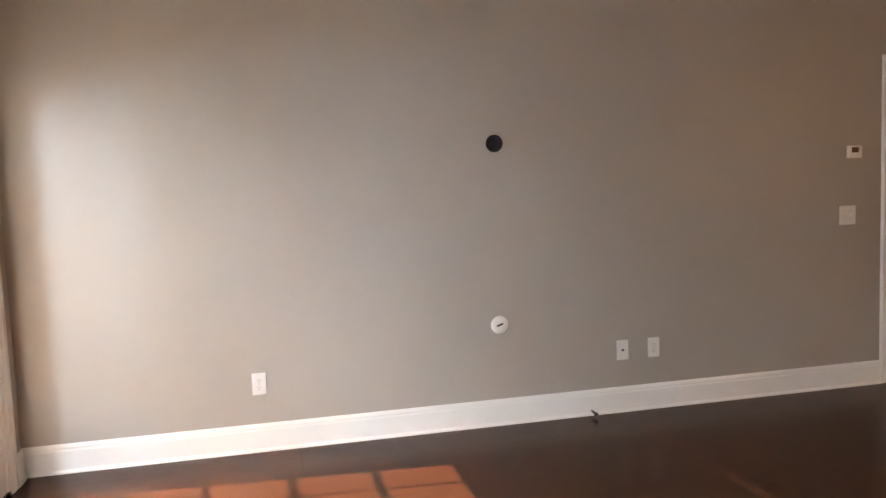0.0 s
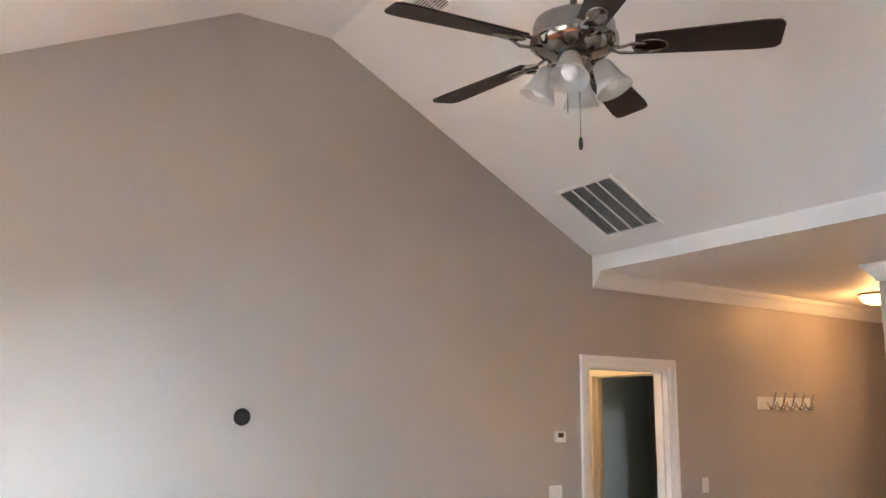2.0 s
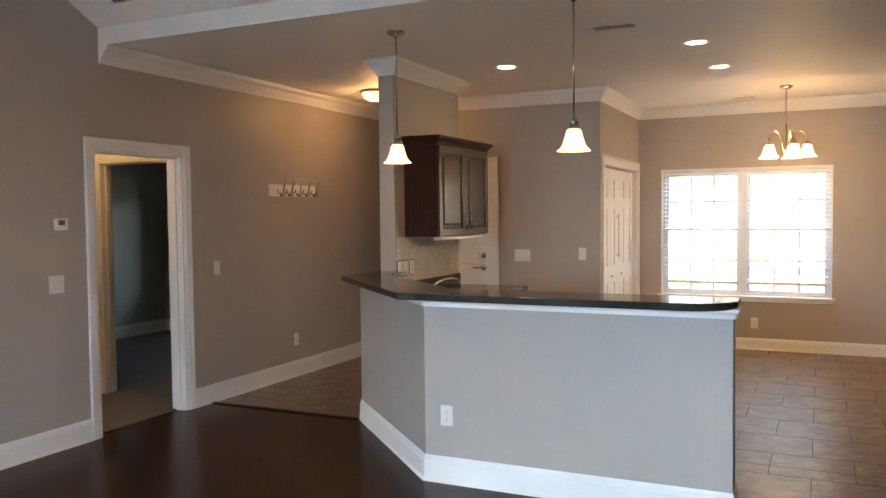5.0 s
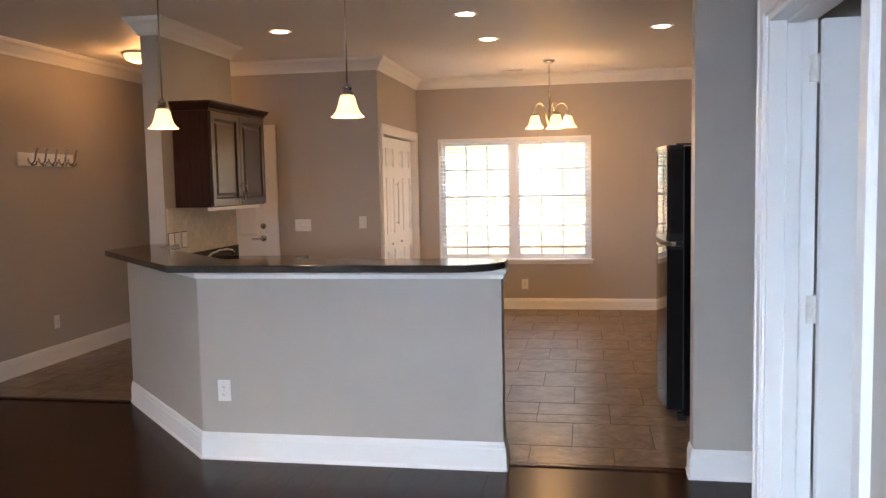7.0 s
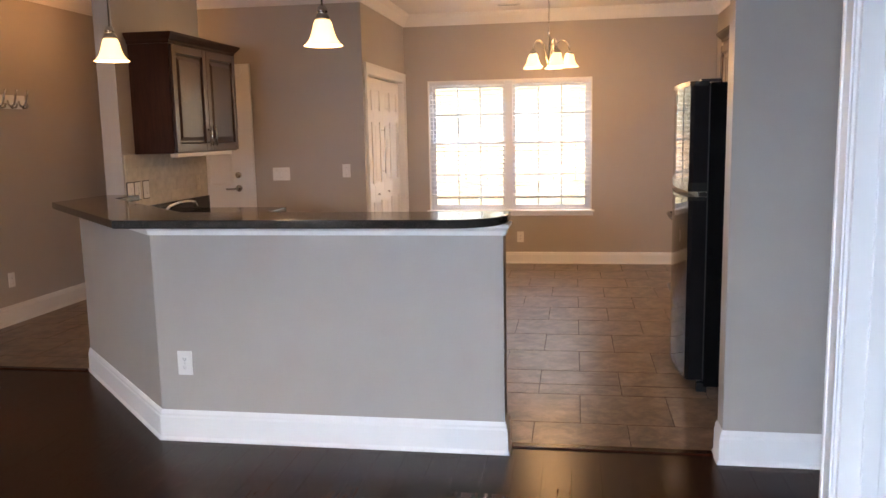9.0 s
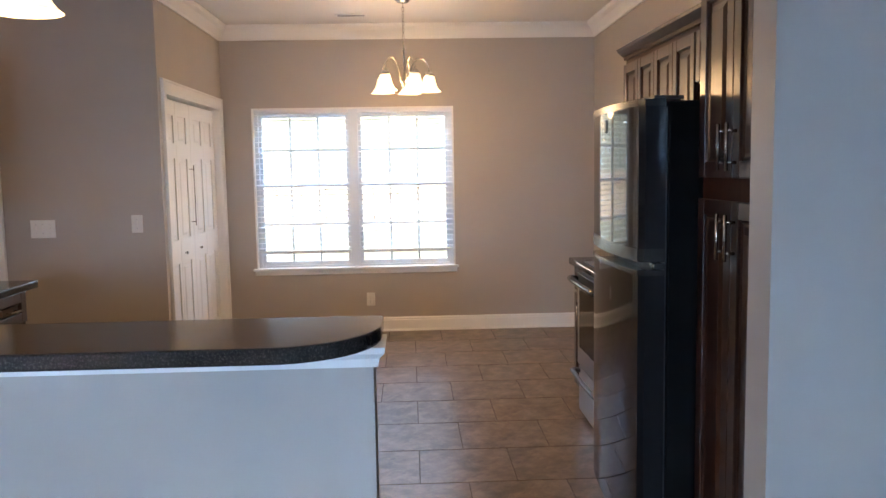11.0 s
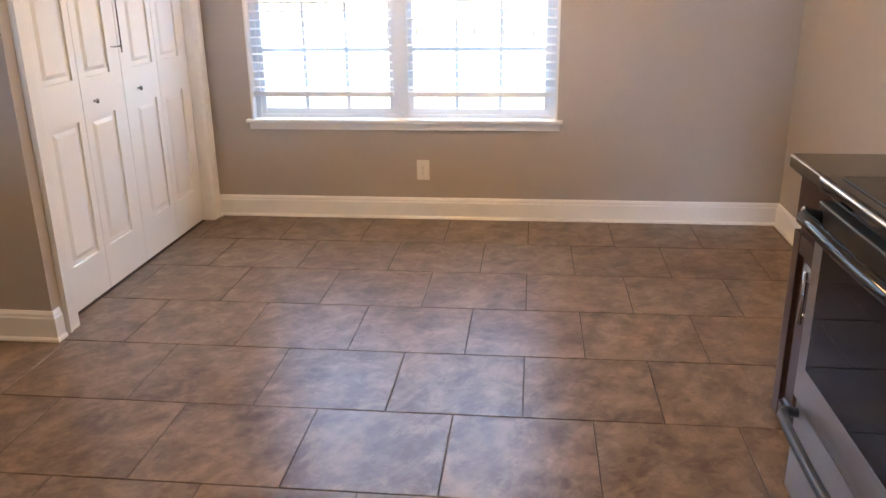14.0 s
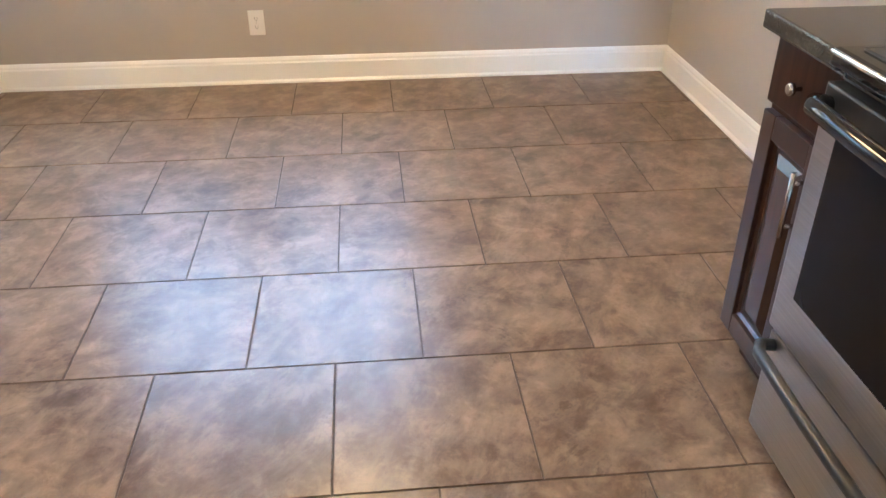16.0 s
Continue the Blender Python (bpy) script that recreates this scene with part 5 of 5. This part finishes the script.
lathe(bm, [(0.052, 0), (0.052, 0.004), (0.047, 0.009), (0.020, 0.010), (0.004, 0.0105)], 32, 0, 0, 0, Matrix.Rotation(radians(90), 3, "X"))
part("plate", bm, M_PLASTIC, cp)
bm = block(0.002, (-0.02, 0.02, -0.013, -0.010, -0.005, 0.005))
bmesh.ops.rotate(bm, verts=bm.verts[:], cent=(0, -0.01, 0), matrix=Matrix.Rotation(radians(-20), 3, "Y"))
part("slot", bm, M_HOLE, cp, "dark cable slot")
cp.matrix_world = FN(2.247, 0.593)
wall_plate("wall_outlet", FN(0.876, 0.376), 0.075, 0.12, "outlet", "white double outlet on the greige wall")
wall_plate("wall_outlet", FN(3.012, 0.379), 0.075, 0.12, "jack", "white cable jack plate on the greige wall")
wall_plate("wall_outlet", FN(3.216, 0.379), 0.075, 0.12, "outlet", "white double outlet beside the cable jack")
wall_plate("light_switch", FN(4.575, 1.115), 0.118, 0.12, "toggle", "white double light switch by the bedroom door", None, 2)
wall_plate("light_switch", FN(6.152, 1.125), 0.072, 0.118, "toggle", "white light switch in the hall")
wall_plate("wall_outlet", FN(7.267, 0.36), 0.072, 0.118, "outlet", "white outlet low on the hall wall")
wall_plate("wall_outlet", pose(XB, 2.395, 0.395, 0, 0, -90), 0.075, 0.12, "outlet", "white outlet on the bar half wall")
wall_plate("light_switch", pose(XD, 3.21, 1.128, 0, 0, -90), 0.165, 0.12, "toggle", "white triple light switch by the entry door", None, 3)
wall_plate("light_switch", pose(XD, 2.585, 1.15, 0, 0, -90), 0.075, 0.12, "toggle", "white light switch by the closet corner")
wall_plate("wall_outlet", pose(XE, 1.12, 0.30, 0, 0, -90), 0.075, 0.12, "outlet", "white outlet under the window")

th = base("thermostat", "white wall thermostat with small display", "thermostat")
part("body", block(0.004, (-0.048, 0.048, -0.026, 0, -0.039, 0.039)), M_PLASTIC, th)
part("display", block(0.001, (-0.03, 0.022, -0.0275, -0.026, -0.005, 0.028)), M_LCD, th, "small dark display")
part("buttons", block(0.001, (-0.03, 0.03, -0.028, -0.026, -0.03, -0.018)), M_PLASTIC, th)
th.matrix_world = FN(4.615, 1.515)

hk = base("coat_rack", "white wooden coat rack with five nickel hooks", "coat rack")
part("board", block(0.004, (-0.37, 0.37, -0.018, 0, -0.06, 0.05)), M_TRIM, hk)
for k in range(5):
    x = -0.25 + 0.135 * k
    bm = bmesh.new()
    tube(bm, [(x, -0.018, 0.005), (x, -0.03, -0.03), (x + 0.005, -0.05, -0.045), (x + 0.015, -0.07, -0.02), (x + 0.015, -0.085, 0.04), (x + 0.02, -0.10, 0.09)], 0.009, 8)
    tube(bm, [(x, -0.03, -0.03), (x + 0.01, -0.05, -0.055), (x + 0.03, -0.07, -0.05), (x + 0.035, -0.08, -0.02)], 0.008, 8)
    part("hook", bm, M_NICKEL, hk, "curved nickel coat hook")
hk.matrix_world = FN(7.24, 1.80)

ds = base("door_stop", "small black spring door stop on the baseboard", "door stop")
bm = bmesh.new()
tube(bm, [(0, 0, 0), (0, -0.06, -0.004)], 0.008, 8)
part("spring", bm, M_BLACK, ds)
bm = bmesh.new()
lathe(bm, [(0.012, 0), (0.013, 0.012), (0.006, 0.016)], 12, 0, -0.058, -0.004, Matrix.Rotation(radians(90), 3, "X"))
part("tip", bm, M_BLACK, ds)
ds.matrix_world = pose(2.80, YN - 0.016, 0.03)

# ---------------- outdoors ----------------
bm = bmesh.new()
box(bm, -300, 300, -300, 300, -0.75, -0.25)
prism(bm, [(17, -0.30), (45, 5.5), (60, 5.6), (60, -0.30)], -60, 60, "y")
tagged(finish("ground", bm, M_GRASS), "dry patchy lawn", "lawn", kind="structure")
tagged(finish("pavement", block(0.01, (-4.0, XW - T - 0.045, 1.5, 6.5, -0.25, -0.06)), M_PAVE), "unseen grey concrete patio slab, darkened to cut bounced sun", "patio", kind="structure")


def tree(x, y, h, r, seed):
    rnd = random.Random(seed)
    ob = base("tree", "leafy green tree beyond the lawn", "tree", "trees outside")
    bm = bmesh.new()
    def limb(p, q, r0, r1):
        d = (q - p).normalized()
        u = d.orthogonal().normalized()
        w = d.cross(u)
        a = [bm.verts.new(p + r0 * (math.cos(k * 1.0472) * u + math.sin(k * 1.0472) * w)) for k in range(6)]
        b = [bm.verts.new(q + r1 * (math.cos(k * 1.0472) * u + math.sin(k * 1.0472) * w)) for k in range(6)]
        for k in range(6):
            bm.faces.new((a[k], a[(k + 1) % 6], b[(k + 1) % 6], b[k]))
    top = Vector((0.2, 0.1, h * 0.30))
    limb(Vector((0, 0, 0)), top, 0.22, 0.13)
    tips = []
    for k in range(7):
        a = k * 0.9 + rnd.random()
        q = top + Vector((math.cos(a) * r * 0.6, math.sin(a) * r * 0.6, h * (0.1 + 0.3 * rnd.random())))
        limb(top - Vector((0, 0, h * 0.12 * rnd.random())), q, 0.08, 0.02)
        tips.append(q)
    part("trunk", bm, M_BARK, ob)
    bm = bmesh.new()
    for k in range(2600):
        c = rnd.choice(tips) + Vector((rnd.gauss(0, r * 0.28), rnd.gauss(0, r * 0.28), rnd.gauss(0, h * 0.12)))
        s = 0.20 + 0.30 * rnd.random()
        u = Vector((rnd.gauss(0, 1), rnd.gauss(0, 1), rnd.gauss(0, 1))).normalized()
        w = u.orthogonal().normalized()
        bm.faces.new([bm.verts.new(c + s * (a * u + b * w)) for a, b in ((-1, 0), (0, -0.5), (1, 0), (0, 0.5))])
    part("crown", bm, M_LEAF, ob, "uneven leafy crown")
    ob.location = (x, y, 5.5)


for i, (x, y, h, r) in enumerate(((47, 9.5, 8, 3.0), (48, 5.5, 9.5, 3.2), (49, -1, 9, 3.2), (47, -7, 8, 3.0), (50, 14, 10, 3.4), (48, 2.2, 8.5, 3.0))):
    tree(x, y, h, r, i)
fc = base("garden_fence", "weathered wooden board fence beyond the lawn", "fence")
for k in range(60):
    y = -14 + k * 0.5
    part("board", block(0.01, (19.98, 20.0, y + 0.01, y + 0.49, -0.25, 1.35 + 0.02 * math.sin(k * 2.3))), M_FENCE, fc)

# unseen fence added to shade the patio and hide the bright horizon
fc = base("light_block_fence", "weathered wooden board fence, added unseen to block low patio light", "fence")
for k in range(44):
    y = -7 + k * 0.4
    part("board", block(0.01, (-5.22, -5.2, y + 0.006, y + 0.394, -0.25, 2.1 + 0.02 * math.sin(k * 1.9))), M_FENCE, fc)

# ---------------- floors ----------------
fl = solid("floor_living", [(XW - T, XB + 0.10, YS, YN, -0.08, -0.004), (XB + 0.10, 6.06, 2.3, YN, -0.08, -0.004), (DN0, DN1, YN, YN + 0.09, -0.08, -0.002), (DS0, DS1, YS - 0.06, YS, -0.08, -0.002), (AX, XB, -1.7, YS, -0.08, -0.004)], M_FLOORWOOD, "dark espresso hardwood floor", "floor")
tl = solid("floor_kitchen", [(XB + 0.10, XE, YK, 2.3, -0.08, -0.003), (6.06, XE, 2.3, YN, -0.08, -0.003)], M_GROUT, "brown slate-look tile floor", "floor")
solid("trim", [(XB + 0.075, XB + 0.125, -0.13, 0.835, -0.003, 0.010)], M_FLOORWOOD, "dark wood threshold strip", "trim", bev=0.003)
solid("trim", [(6.03, 6.075, 3.60, YN - 0.02, -0.003, 0.010)], M_FLOORWOOD, "dark wood threshold strip", "trim", bev=0.003)

shared = {}


def piece(name, dx, dy, h, mat, parent, x, y, z, bev=0.0015):
    key = (name, round(dx, 4), round(dy, 4))
    if key not in shared:
        bm = bmesh.new()
        hx, hy = dx / 2, dy / 2
        lo = [bm.verts.new((a * hx, b * hy, 0)) for a, b in ((-1, -1), (1, -1), (1, 1), (-1, 1))]
        md = [bm.verts.new((a * hx, b * hy, h - bev)) for a, b in ((-1, -1), (1, -1), (1, 1), (-1, 1))]
        hi = [bm.verts.new((a * (hx - bev), b * (hy - bev), h)) for a, b in ((-1, -1), (1, -1), (1, 1), (-1, 1))]
        for p, q in ((lo, md), (md, hi)):
            for i in range(4):
                bm.faces.new((p[i], p[(i + 1) % 4], q[(i + 1) % 4], q[i]))
        bm.faces.new(hi)
        me = bpy.data.meshes.new(name)
        bm.to_mesh(me)
        bm.free()
        me.materials.append(mat)
        shared[key] = me
    ob = new(name, shared[key])
    ob.parent = parent
    ob.location = (x, y, z)
    return ob


# floorboards run along the long wall
rnd = random.Random(4)
bw = 0.127
Y0 = -0.36 - 11 * bw
for r in range(int((YN - Y0) / bw) + 1):
    y0, y1 = Y0 + r * bw, min(Y0 + (r + 1) * bw, YN)
    if y1 - y0 < 0.02:
        continue
    x = XW - rnd.choice((0.0, 0.35, 0.7, 1.05))
    start = XW if y1 > YS else AX
    end = XB if y1 < -0.13 else XB + 0.08 if y1 < 2.5 else 6.04
    while x < end:
        a, b = max(x, start), min(x + 1.4, end)
        if b - a > 0.03:
            piece("floorboard", b - a - 0.0006, y1 - y0 - 0.0006, 0.006, M_FLOORWOOD, fl, (a + b) / 2, (y0 + y1) / 2, -0.004, 0.0005)
        x += 1.4

# floor tiles in running bond
TX, TY, GAP = 0.455, 0.467, 0.005


def tile_column(k, a0, a1, y1):
    """One row of tiles between the kitchen wall and y1."""
    off = 0.72 + (TY / 2 if k % 2 == 0 else 0)
    j = math.floor((YK - off) / TY)
    while off + j * TY < y1:
        b0, b1 = max(YK, off + j * TY), min(y1, off + (j + 1) * TY)
        if a1 - a0 > 0.03 and b1 - b0 > 0.03:
            piece("floor_tile", a1 - a0 - GAP, b1 - b0 - GAP, 0.003, M_TILE, tl, (a0 + a1) / 2, (b0 + b1) / 2, -0.003, 0.001)
        j += 1


for k in range(-7, 6):
    a0, a1 = max(XB + 0.125, 8.17 + k * TX), min(XE, 8.17 + (k + 1) * TX)
    if a1 - a0 < 0.03:
        continue
    if a0 < 6.075 < a1:
        tile_column(k, a0, 6.075, YC + 0.05)
        tile_column(k, 6.075, a1, YN)
    else:
        tile_column(k, a0, a1, YN if 6.0 < a0 < XD - 0.1 else YC + 0.05)
